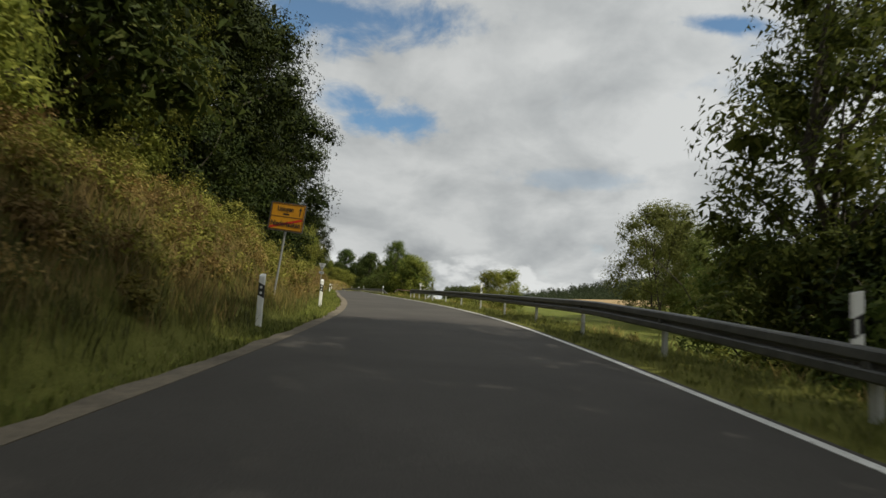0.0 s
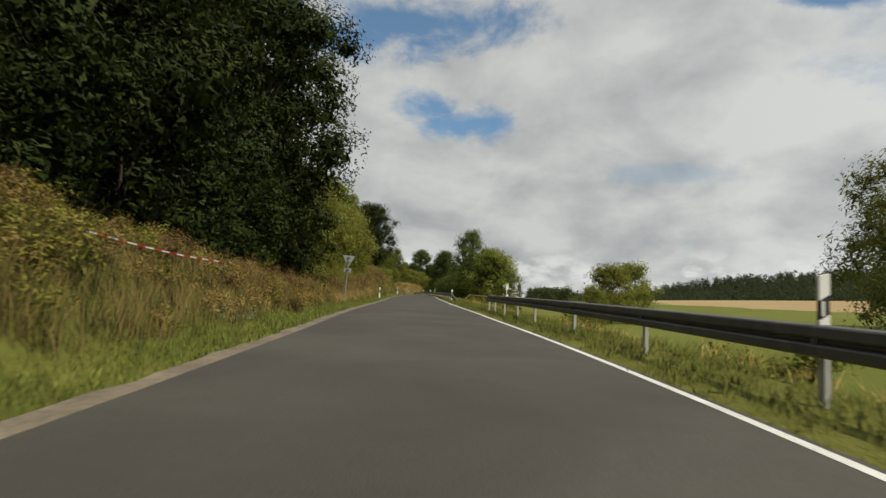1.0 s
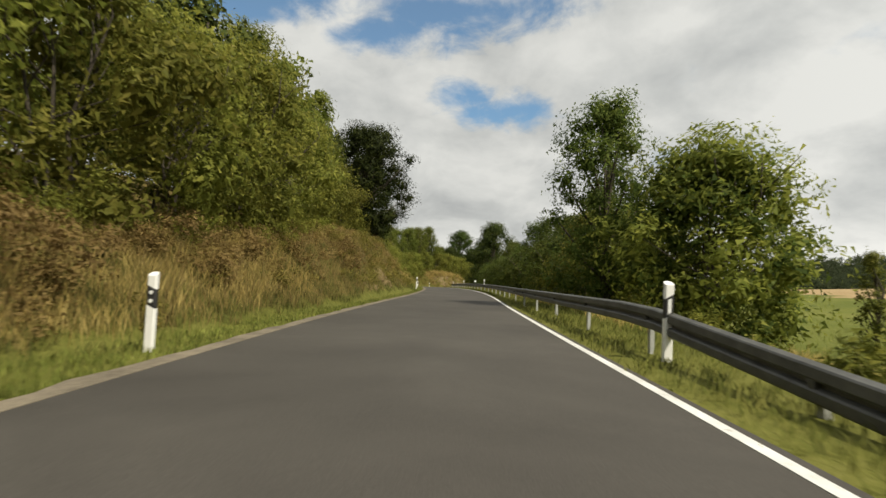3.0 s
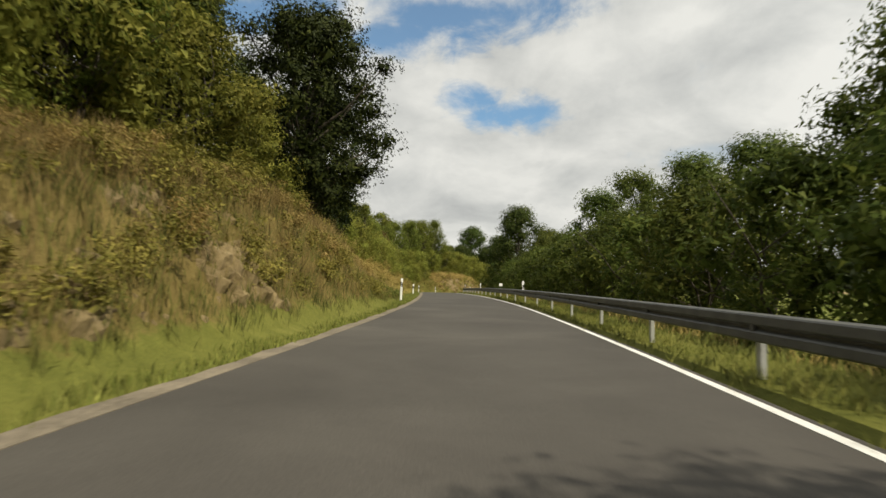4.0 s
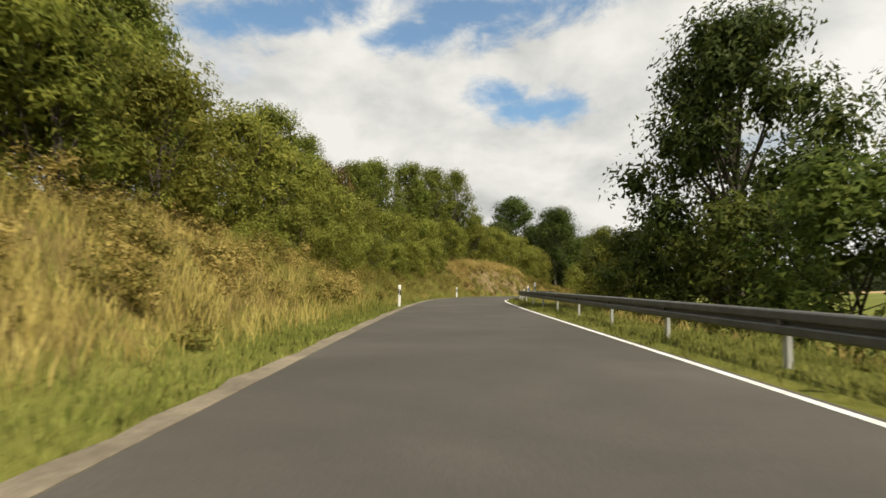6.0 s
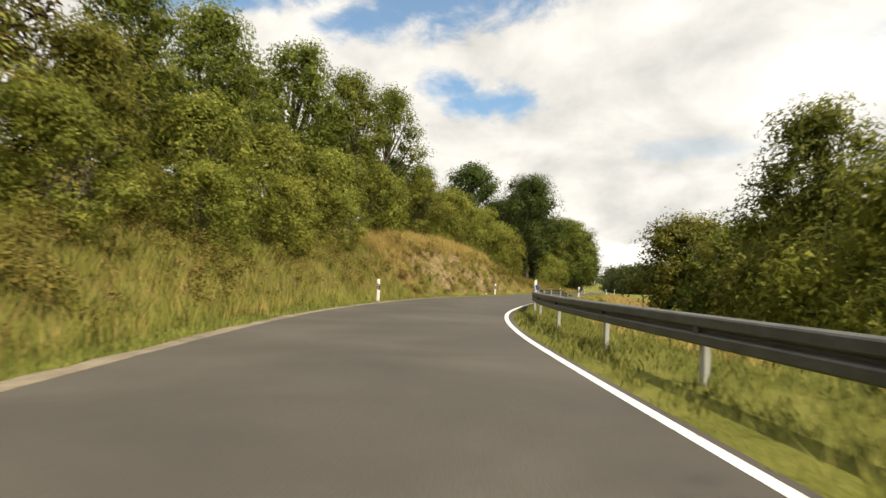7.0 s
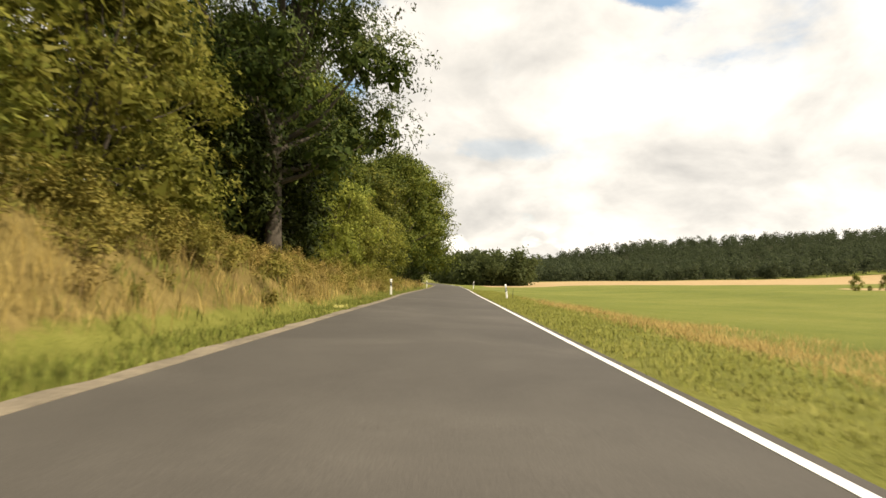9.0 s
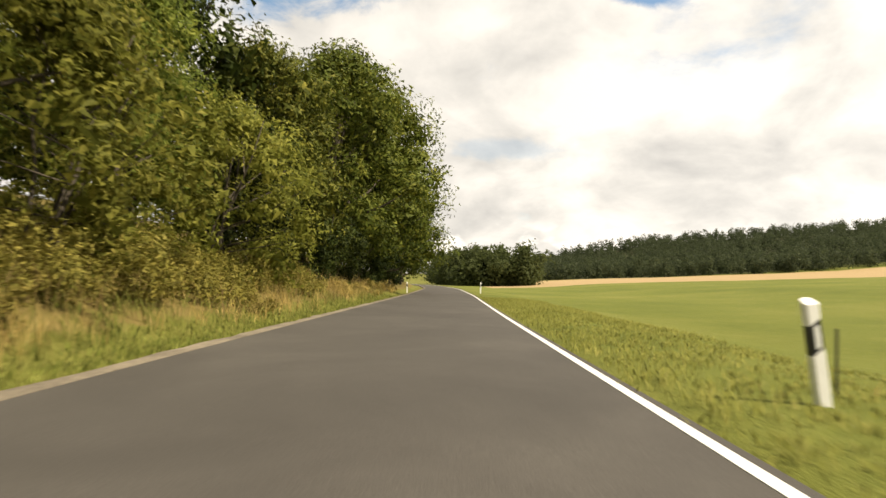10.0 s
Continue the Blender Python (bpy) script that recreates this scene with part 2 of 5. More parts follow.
t.put(b.inputs["Base Color"], t.ramp(rr, [(0.25, (0.085, 0.060, 0.024)), (0.50, (0.215, 0.158, 0.070)), (0.75, (0.410, 0.318, 0.165))]))
b.inputs["Roughness"].default_value = 0.9
bump(t, b, t.noise(p, 14.0, 8.0, 0.75), 1.0, 0.06)

GROUND, t, b, _ = material("ground_cover")
p = place(t)
at = t.t.nodes.new("ShaderNodeAttribute")
at.attribute_name = "cover"
sp = t.t.nodes.new("ShaderNodeSeparateColor")
t.t.links.new(at.outputs["Color"], sp.inputs[0])
n1, n2, n3 = t.noise(p, 0.16, 5.0, 0.6), t.noise(p, 2.2, 5.0, 0.65), t.noise(p, 24.0, 3.0, 0.7)
nn = t.math("ADD", t.math("MULTIPLY", n1, 0.35), t.math("ADD", t.math("MULTIPLY", n2, 0.35), t.math("MULTIPLY", n3, 0.30)))
green = t.ramp(nn, [(0.32, (0.078, 0.088, 0.019)), (0.50, (0.145, 0.150, 0.034)), (0.68, (0.225, 0.215, 0.062))])
dry = t.ramp(nn, [(0.32, (0.078, 0.060, 0.022)), (0.50, (0.160, 0.122, 0.042)), (0.68, (0.270, 0.208, 0.076))])
wheat = t.ramp(nn, [(0.32, (0.30, 0.212, 0.106)), (0.68, (0.42, 0.312, 0.170))])
field = t.ramp(t.math("ADD", t.math("MULTIPLY", nn, 0.6), t.math("MULTIPLY", t.noise(p, 0.05, 4.0), 0.4)), [(0.36, (0.088, 0.112, 0.023)), (0.50, (0.136, 0.154, 0.033)), (0.64, (0.195, 0.196, 0.052))])
c = t.mix(t.step(t.math("ADD", sp.outputs[0], t.math("MULTIPLY", t.math("SUBTRACT", n2, 0.5), 0.9)), 0.35, 0.65), green, dry)
c = t.mix(sp.outputs[2], c, field)
c = t.mix(t.step(sp.outputs[1], 0.4, 0.6), c, wheat)
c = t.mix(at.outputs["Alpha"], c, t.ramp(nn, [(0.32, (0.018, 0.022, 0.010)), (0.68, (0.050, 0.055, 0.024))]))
t.put(b.inputs["Base Color"], c)
b.inputs["Roughness"].default_value = 0.95
b.inputs["Specular IOR Level"].default_value = 0.1
bump(t, b, t.math("ADD", t.math("MULTIPLY", n2, 0.6), t.math("MULTIPLY", n3, 0.4)), 0.8, 0.12)


# ---- the road's line and the lie of the land ----
LINE = [(-300, 0.3), (-0, 0.3), (9.7, 0.2), (19.6, -0.57), (29.9, -2.19), (40.5, -4.33), (51.4, -6.47), (62.6, -8.52), (74.1, -10.64), (85.9, -12.76), (98, -14.7), (110.3, -17.03), (122.8, -19.95), (135.6, -23.02), (148.8, -26.43), (162.3, -29.79), (176.2, -32.71), (190.5, -33), (204.9, -30.51), (219.4, -28.22), (234, -25.86), (248.7, -23.43), (262, -21.2), (290, -16.6), (330, -11), (380, -7), (420, -8), (480, -16), (560, -36), (700, -80), (3000, -300)]
RISE = [(-300, -5), (-0, 0), (9.7, 0.24), (19.6, 0.48), (29.9, 0.67), (40.5, 0.81), (51.4, 0.92), (62.6, 1.04), (74.1, 1.16), (85.9, 1.27), (98, 1.38), (110.3, 1.5), (122.8, 1.6), (135.6, 1.65), (148.8, 1.66), (162.3, 1.62), (176.2, 1.53), (190.5, 1.41), (204.9, 1.27), (219.4, 1.09), (234, 0.88), (248.7, 0.65), (275, 0.2), (300, -0.2), (420, -2), (600, -4.5), (3000, -8)]
HALF = 2.58
LX, LY = np.array([q[1] for q in LINE]), np.array([q[0] for q in LINE])
RZ, RY = np.array([q[1] for q in RISE]), np.array([q[0] for q in RISE])


def smooth(y, ys, vs, span):
    y = np.asarray(y, float)
    return sum(np.interp(y + o, ys, vs) for o in np.linspace(-span, span, 9)) / 9


def road_x(y):
    return smooth(y, LY, LX, 5.0)


def road_z(y):
    return smooth(y, RY, RZ, 6.0)


def wide(y):
    """The carriageway widens on the inside of the bend."""
    return smooth(y, [160, 170, 178, 182, 186, 190, 193, 197, 202, 208, 225, 240, 262, 300], [0, 0.03, 0.20, 0.33, 0.60, 0.74, 0.74, 0.58, 0.40, 0.27, 0.20, 0.07, 0.0, 0], 1.5)


def shift(y):
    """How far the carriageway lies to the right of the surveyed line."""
    return smooth(y, [-20, 0, 16, 26, 36, 44, 60, 75, 91, 105, 119, 130, 140, 152, 168, 177, 186, 196, 206, 216, 242, 255, 266, 290, 330],
                  [0.1, 0.12, 0.22, 0.10, 0.03, 0.14, 0.12, 0.24, 0.42, 0.40, 0.40, 0.26, 0.10, -0.04, -0.14, -0.15, -0.04, 0.08, 0.06, 0.0, -0.04, -0.15, -0.22, -0.2, 0.0], 2.5)


def narrow(y):
    """How far the left edge comes in where the road is narrower."""
    return smooth(y, [42, 52, 62, 74, 196, 208, 225, 243, 253], [0.0, 0.22, 0.22, 0.0, 0.05, 0.2, 0.36, 0.24, 0.0], 2.0)


def far_x(y):
    """The line from which the fields on the right are laid out; it runs straight on where the road turns off."""
    y = np.asarray(y, float)
    return np.where(y < 330, road_x(y), float(road_x(330)) + 0.125 * (y - 330))


def heading(y):
    """Unit vector along the road."""
    d = (road_x(np.asarray(y) + 0.5) - road_x(np.asarray(y) - 0.5))
    n = np.hypot(d, 1.0)
    return d / n, 1 / n


BANK = np.array([(-300, 2.0), (0, 2.0), (20, 2.2), (34, 1.2), (44, 0.8), (52, 0.8), (62, 1.4), (75, 1.2), (88, 2.6), (100, 3.2), (107, 2.9), (112, 1.9), (117, 1.4), (123, 1.5), (135, 2.0),
                 (150, 1.8), (165, 1.2), (178, 1.6), (192, 2.4), (200, 3.3), (212, 3.3), (224, 2.4), (236, 1.4), (255, 0.9), (300, 0.8), (3000, 0.8)])
DROP = np.array([(-300, 2.0), (0, 2.0), (45, 1.8), (55, 1.1), (85, 1.0), (150, 1.6), (190, 1.3), (208, 0.7), (235, 0.5), (300, 0.5), (3000, 0.5)])


def lump(x, y, s, seed=0.0):
    """Cheap smooth noise, -1 to 1."""
    return (np.sin(x * s + 1.3 * np.sin(y * s * 0.7 + seed) + seed) * np.cos(y * s * 1.1 + 0.9 * np.sin(x * s * 0.8 + seed * 2))
            + 0.5 * np.sin(x * s * 2.3 + seed) * np.sin(y * s * 2.1 + 2 + seed)) / 1.5


def flat_verge(y):
    """The width of the level grass between the left road edge and the foot of the bank."""
    return np.interp(y, [0, 14, 22, 30, 50, 70, 86, 108, 118, 130, 160, 190, 216, 230], [0.5, 0.6, 1.1, 1.2, 1.6, 1.2, 0.45, 0.45, 0.7, 1.0, 1.5, 1.2, 1.1, 1.0])


def land(x, y):
    """The ground's height."""
    x, y = np.asarray(x, float), np.asarray(y, float)
    c = heading(y)[1]
    d = (x - road_x(y)) * c
    z = road_z(y)
    l = np.maximum(-d - HALF - flat_verge(y), 0)
    hb = np.interp(y, BANK[:, 0], BANK[:, 1])
    run = np.interp(y, [0, 90, 98, 116, 124, 192, 198, 214, 222], [3.2, 3.2, 2.8, 2.8, 3.4, 3.2, 2.3, 2.4, 3.2])
    k = np.clip(l / run, 0, 1)
    bank = hb * (k * k * (3 - 2 * k))
    hill = np.maximum(l - run, 0)
    far = 14 * (1 - np.exp(-hill / 45))
    left = bank + far + (0.22 * lump(x, y, 0.8) + 0.10 * lump(x, y, 2.3, 4)) * np.clip(l / 1.5, 0, 1)
    left -= 0.10 * np.exp(-((l - 0.1) / 0.5) ** 2)
    r = np.maximum(d - HALF - 1.2, 0)
    db = np.interp(y, DROP[:, 0], DROP[:, 1])
    k = np.clip(r / 6.0, 0, 1)
    right = -db * (k * k * (3 - 2 * k)) + 0.06 * lump(x, y, 0.7) * np.clip(r / 2, 0, 1)
    f = np.where(y < 330, d, x - far_x(y))
    out_r = np.maximum(f - 15, 0)
    rise = 0.05 * np.minimum(out_r, 900) * np.clip(out_r / 30, 0, 1)
    hills = 0.125 * np.maximum(np.minimum(y, 940) + 0.42 * np.minimum(f, 900) - 760, 0) * np.clip(f / 250, 0.3, 1)
    right += rise + np.minimum(hills, 95)
    right += 0.35 * lump(x, y, 0.03, 1) * np.clip(out_r / 60, 0, 1)
    e = d - shift(y)
    under = -0.07 * ((e > -HALF - 0.12 + narrow(y)) & (e < HALF + 0.02 + 1.15 * wide(y)))
    return z + np.where(d < 0, left, right) + under


# ---- ground sheet ----
def link(name, verts, faces, mats, smooth_faces=False, parent=None):
    me = bpy.data.meshes.new(name)
    me.from_pydata([tuple(v) for v in verts], [], [tuple(f) for f in faces])
    for m in (mats if isinstance(mats, (list, tuple)) else [mats]):
        me.materials.append(m)
    if smooth_faces:
        me.polygons.foreach_set("use_smooth", [True] * len(me.polygons))
    me.update()
    ob = new(name, me)
    if parent is not None:
        ob.parent = parent
    return ob


def steps(parts):
    """Rising numbers: (from, to, step) in turn."""
    out = []
    for a, b, s in parts:
        out += list(np.arange(a, b, s))
    return np.array(out + [parts[-1][1]])


rows = steps([(-120, -8, 8), (-8, 262, 0.9), (262, 420, 6), (420, 1000, 20), (1000, 2600, 100)])
cols = steps([(-900, -200, 70), (-200, -60, 14), (-60, -16, 2.2), (-16, -3.0, 0.42), (-3.0, 3.2, 0.6), (3.2, 14, 0.5), (14, 60, 3), (60, 300, 8), (300, 1500, 50)])
gy, gu = np.meshgrid(rows, cols, indexing="ij")
gx = road_x(gy) + gu
gz = land(gx, gy)
nr, nc = gx.shape
verts = np.stack([gx, gy, gz], -1).reshape(-1, 3)
idx = np.arange(nr * nc).reshape(nr, nc)
faces = np.stack([idx[:-1, :-1], idx[:-1, 1:], idx[1:, 1:], idx[1:, :-1]], -1).reshape(-1, 4)
ground = link("ground", verts, faces, GROUND, True)
tagged(ground, "grassy roadside, dry bank and farm fields reaching the horizon", "ground", kind="structure")
gd = gu * heading(gy)[1]
dry_m = np.clip((-gd - HALF - flat_verge(gy) - 0.2) / 0.8, 0, 1) * np.interp(gy, [0, 24, 46, 52, 130, 150, 186, 196, 240, 252], [0.55, 0.5, 0.6, 0.85, 0.85, 0.6, 0.6, 0.85, 0.85, 0.6])
dry_m = np.where(gd > 0, np.clip((gd - HALF - 2.4) / 1.5, 0, 1) * np.clip((15 - gd) / 4, 0, 1) * 0.75 * np.clip((250 - gy) / 10, 0, 1), dry_m)
gf = gx - far_x(gy)
wheat_m = ((gf > 16) & (gy > 400 + 12 * np.sin(gf * 0.03)) & (gy < 640)).astype(float)
wheat_m = np.where((gd > np.interp(gy, [0, 130, 190, 260], [50, 52, 66, 72])) & (gy < 316), 1.0, wheat_m)
field_m = np.clip((gf - np.interp(gy, [0, 60, 198, 210, 225, 236, 246, 260], [11, 9, 10, 4.6, 4.0, 2.8, 1.2, 1.0])) / 2.5, 0, 1)
field_m = field_m * (1 - 0.8 * np.clip(0.35 + 0.9 * lump(gx, gy, 0.45, 7), 0, 1) * (gy > 203) * (gy < 246) * np.clip((gd - 4) / 1.5, 0, 1) * np.clip((10 - gd) / 2, 0, 1))
# much darker ground colour below the hill wood, closing the gaps between its trees
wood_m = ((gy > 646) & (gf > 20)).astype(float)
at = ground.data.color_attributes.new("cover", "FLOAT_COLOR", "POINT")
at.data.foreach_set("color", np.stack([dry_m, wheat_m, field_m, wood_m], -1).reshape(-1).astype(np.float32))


# ---- road ----
def ribbon(name, mat, d0, d1, y0, y1, step, lift0, lift1=None, wobble=0.0, grow=(0, 0)):
    """A strip along the road between two offsets from its middle."""
    ys = np.arange(y0, y1 + 0.01, step)
    hx, hy = heading(ys)
    cx, cz = road_x(ys), road_z(ys)
    v = []
    for k, (d, lift) in enumerate(((d0, lift0), (d1, lift0 if lift1 is None else lift1))):
        d = d + shift(ys) + (grow[k] * wide(ys) if d > 0 else narrow(ys))
        wob = wobble * (lump(ys, ys * 0 + k, 1.7, 3) + lump(ys, ys * 0 + k, 5.1, 1)) * (k == (0 if d0 < d1 and d0 < 0 else 1))
        v.append(np.stack([cx + hy * (d + wob), ys - hx * (d + wob), cz + lift], -1))
    n = len(ys)
    vv = np.concatenate(v)
    top = [(i, n + i, n + i + 1, i + 1) for i in range(n - 1)]
    low = vv - np.array([0, 0, 0.12])
    vv = np.concatenate([vv, low])
    side = [(i, i + 1, 2 * n + i + 1, 2 * n + i) for i in range(n - 1)]
    side += [(n + i + 1, n + i, 3 * n + i, 3 * n + i + 1) for i in range(n - 1)]
    return link(name, vv, top + side, mat)


tagged(ribbon("road", ASPHALT, -HALF, HALF - 0.06, -120, 700, 1.0, 0.0, grow=(0, 1.15)), "narrow grey-brown asphalt country road without centre line", "road", kind="structure")
tagged(ribbon("edge_strip", EDGE, -HALF - 0.20, -HALF + 0.05, -120, 420, 0.5, 0.006, wobble=0.05), "pale dusty gravel strip along the road edge", "road edge", kind="structure")
tagged(ribbon("edge_line", PAINT, HALF - 0.25, HALF - 0.145, -120, 600, 0.5, 0.005, grow=(1, 1)), "worn white painted edge line", "road marking", kind="structure")


# ---- builders ----
def spot(y, d, lift=0.0):
    """A place on the ground at y along the road and d metres to the right of its middle."""
    hx, hy = (float(v) for v in heading(y))
    x, yy = float(road_x(y)) + hy * d, y - hx * d
    return Vector((x, yy, float(land(x, yy)) + lift))


def along(y):
    """The road's turn to the left there, in degrees."""
    hx, hy = (float(v) for v in heading(y))
    return -math.degrees(math.atan2(hx, hy))


def empty(name, label, category, group=""):
    return tagged(new(name), label, category, group)


def part(name, bm, mat, parent, label="", smooth_faces=False):
    me = bpy.data.meshes.new(name)
    bm.to_mesh(me)
    bm.free()
    for m in (mat if isinstance(mat, (list, tuple)) else [mat]):
        me.materials.append(m)
    if smooth_faces:
        me.polygons.foreach_set("use_smooth", [True] * len(me.polygons))
    ob = new(name, me)
    ob.parent = parent
    if label:
        ob["label"] = label
    return ob


def box(bm, x0, x1, y0, y1, z0, z1, bevel=0.0):
    r = bmesh.ops.create_cube(bm, size=1.0)
    for v in r["verts"]:
        v.co = Vector(((x0 + x1) / 2 + v.co.x * (x1 - x0), (y0 + y1) / 2 + v.co.y * (y1 - y0), (z0 + z1) / 2 + v.co.z * (z1 - z0)))
    if bevel:
        es = list({e for v in r["verts"] for e in v.link_edges})
        bmesh.ops.bevel(bm, geom=es, offset=bevel, segments=2, affect="EDGES")
    return bm


def prism(bm, ring, z0, z1, taper=1.0, lean=0.0, low=0.0, high=0.0):
    """An upright prism over a ring of (x, y); the top may slope up towards +y by lean per metre, both ends towards +x by low and high."""
    lo = [bm.verts.new((x, y, z0 + low * x)) for x, y in ring]
    hi = [bm.verts.new((x * taper, y * taper, z1 + lean * y + high * x)) for x, y in ring]
    n = len(ring)
    for i in range(n):
        bm.faces.new((lo[i], lo[(i + 1) % n], hi[(i + 1) % n], hi[i]))
    bm.faces.new(hi)
    bm.faces.new(lo[::-1])


def tube(bm, pts, radii, sides=7):
    """A bent tapering tube."""
    rings = []
    for k, (p, r) in enumerate(zip(pts, radii)):
        a = Vector(pts[min(k + 1, len(pts) - 1)]) - Vector(pts[max(k - 1, 0)])
        q = a.to_track_quat("Z", "Y")
        rings.append([bm.verts.new(Vector(p) + q @ Vector((r * math.cos(2 * math.pi * s / sides), r * math.sin(2 * math.pi * s / sides), 0))) for s in range(sides)])
    for a, b in zip(rings, rings[1:]):
        for s in range(sides):
            bm.faces.new((a[s], a[(s + 1) % sides], b[(s + 1) % sides], b[s]))
    bm.faces.new(rings[-1])


def shade_soft(me, normals):
    """Give a mesh of loose leaves or blades the soft shading of the mass that they form."""
    me.polygons.foreach_set("use_smooth", np.ones(len(me.polygons), dtype=bool))
    n = normals / np.maximum(np.linalg.norm(normals, axis=1, keepdims=True), 1e-6)
    me.attributes.new("custom_normal", "FLOAT_VECTOR", "POINT").data.foreach_set("vector", n.astype(np.float32).reshape(-1))
    me.update()


def leaf_mesh(name, rng, centres, radii, count, size, mat, up=0.25, slim=0.5, squash=0.8, spray=3, core=0, soft=True):
    """Leaves in sprays over the skins of many lobes. core: broad leaves in the heart of each lobe, which close the crown."""
    centres, radii = np.array(centres, float), np.array(radii, float)
    w8 = radii ** 2
    pick = rng.choice(len(radii), count, p=w8 / w8.sum())
    d = rng.normal(size=(count, 3))
    d[:, 2] += up
    d /= np.linalg.norm(d, axis=1, keepdims=True)
    inner = rng.random(count) < 0.36
    r = radii[pick] * np.where(inner, 0.2 + 0.40 * rng.random(count), 0.78 + 0.30 * rng.random(count))
    pos = centres[pick] + d * r[:, None] * np.array([1, 1, squash])
    pos, d = np.repeat(pos, spray, 0), np.repeat(d, spray, 0)
    size = np.repeat(np.where(inner, size * 1.4, size), spray)[:, None]
    pos = pos + rng.normal(size=(len(pos), 3)) * size * 0.75
    if core:
        who = np.repeat(np.arange(len(radii)), core)
        e = rng.normal(size=(len(who), 3))
        e /= np.linalg.norm(e, axis=1, keepdims=True)
        pos = np.concatenate([pos, centres[who] + e * radii[who][:, None] * (0.10 + 0.42 * rng.random(len(who)))[:, None] * np.array([1, 1, squash])])
        d, size = np.concatenate([d, e]), np.concatenate([size, radii[who][:, None] * 0.25])
    n = len(pos)
    nor = d * 0.9 + rng.normal(size=(n, 3)) * 0.45 + np.array([0, 0, 0.35])
    nor /= np.linalg.norm(nor, axis=1, keepdims=True)
    t1 = np.cross(nor, rng.normal(size=(n, 3)))
    t1 /= np.maximum(np.linalg.norm(t1, axis=1, keepdims=True), 1e-6)
    t2 = np.cross(nor, t1)
    ln = size * (0.6 + 0.8 * rng.random(n)[:, None])
    wd = ln * slim
    v = np.stack([pos - t1 * ln * 0.4 + t2 * wd * 0.5, pos - t1 * ln * 0.4 - t2 * wd * 0.5, pos + t1 * ln * 0.7 - nor * ln * 0.15], 1).reshape(-1, 3)
    me = bpy.data.meshes.new(name)
    me.vertices.add(3 * n)
    me.vertices.foreach_set("co", v.astype(np.float32).reshape(-1))
    me.loops.add(3 * n)
    me.loops.foreach_set("vertex_index", np.arange(3 * n, dtype=np.int32))
    me.polygons.add(n)
    me.polygons.foreach_set("loop_start", np.arange(0, 3 * n, 3, dtype=np.int32))
    me.materials.append(mat)
    me.update(calc_edges=True)
    me.validate()
    if soft:
        whole = pos - centres.mean(0) if soft is True else pos * 0 + np.array([0.2, -0.2, 1.0])
        whole /= np.maximum(np.linalg.norm(whole, axis=1, keepdims=True), 1e-6)
        shade_soft(me, np.repeat(d * 0.62 + whole * 0.25 + nor * 0.42, 3, 0))
    return me


def tree(name, seed, height, reach, clear, lobes, leaves, size, mat, label, category="tree", stems=1, shape=0.0, slim=0.5, lobe=0.30, heavy=0.0):
    """A tree or bush: stems with limbs, and a crown of leaf sprays on many lobes. clear: the bare height; shape: how far it narrows upward."""
    rng = np.random.default_rng(seed)
    ob = empty(name, label, category)
    bm = bmesh.new()
    cs, rs = [], []
    top = height
    for i in range(lobes):
        f = ((i + 0.5) / lobes) ** 0.85
        z = clear + (top - clear) * f
        mid = (z - clear) / max(top - clear, 0.1)
        wide = reach * (math.sin(math.pi * min(1.0, 0.16 + 0.78 * mid) ** (0.9 + heavy)) ** 0.65) * (1 - shape * mid)
        a = i * 2.399 + rng.normal() * 0.35
        rad = wide * (0.35 + 0.65 * rng.random() ** 0.5) * (0.82 + 0.3 * rng.random())
        rl = reach * lobe * (0.65 + 0.7 * rng.random())
        c = Vector((math.cos(a) * max(rad - rl * 0.5, 0), math.sin(a) * max(rad - rl * 0.5, 0), min(z, top - rl * 0.6)))
        cs.append(c)
        rs.append(rl)
    for s in range(stems):
        lean = Vector((rng.normal(), rng.normal(), 0)) * (0.03 if stems == 1 else 0.22) * height
        r0 = height * (0.022 if stems == 1 else 0.010)
        base = Vector((rng.normal(), rng.normal(), 0)) * (0 if stems == 1 else 0.18)
        pts = [base + lean * (k / 5) ** 1.3 + Vector((rng.normal(), rng.normal(), 0)) * height * 0.008 * k + Vector((0, 0, height * 0.86 * k / 5 - (0.25 if k == 0 else 0))) for k in range(6)]
        tube(bm, pts, [r0 * (1.35 if k == 0 else 1) * (1 - 0.16 * k) for k in range(6)], 8)
        for i in range(s, lobes, stems * (1 if lobes < 26 else 2)):
            c = cs[i]
            h = min(max(c.z * 0.62, clear * 0.8), height * 0.8)
            k = h / (height * 0.86) * 5
            k0 = int(min(k, 4))
            p = pts[k0].lerp(pts[k0 + 1], min(k - k0, 1))
            m = p.lerp(c, 0.55) + Vector((0, 0, -0.04 * height * rng.random()))
            tube(bm, [p, m, c], [r0 * 0.42, r0 * 0.24, r0 * 0.07], 5)
    part("trunk", bm, BARK, ob, smooth_faces=True)
    me = leaf_mesh("crown", rng, cs, rs, leaves, size, mat, slim=slim, spray=4, up=0.45, squash=0.76, core=34)
    crown = new("crown", me)
    crown.parent = ob
    return ob


def put(ob, y, d, scale, turn, tall=1.0, sink=0.0):
    """A copy of a plant on the ground."""
    p = spot(y, d, -sink)
    return copy_thing(ob, Matrix.LocRotScale(p, Euler((0, 0, turn)), (scale, scale, scale * tall)))


rng = np.random.default_rng(7)

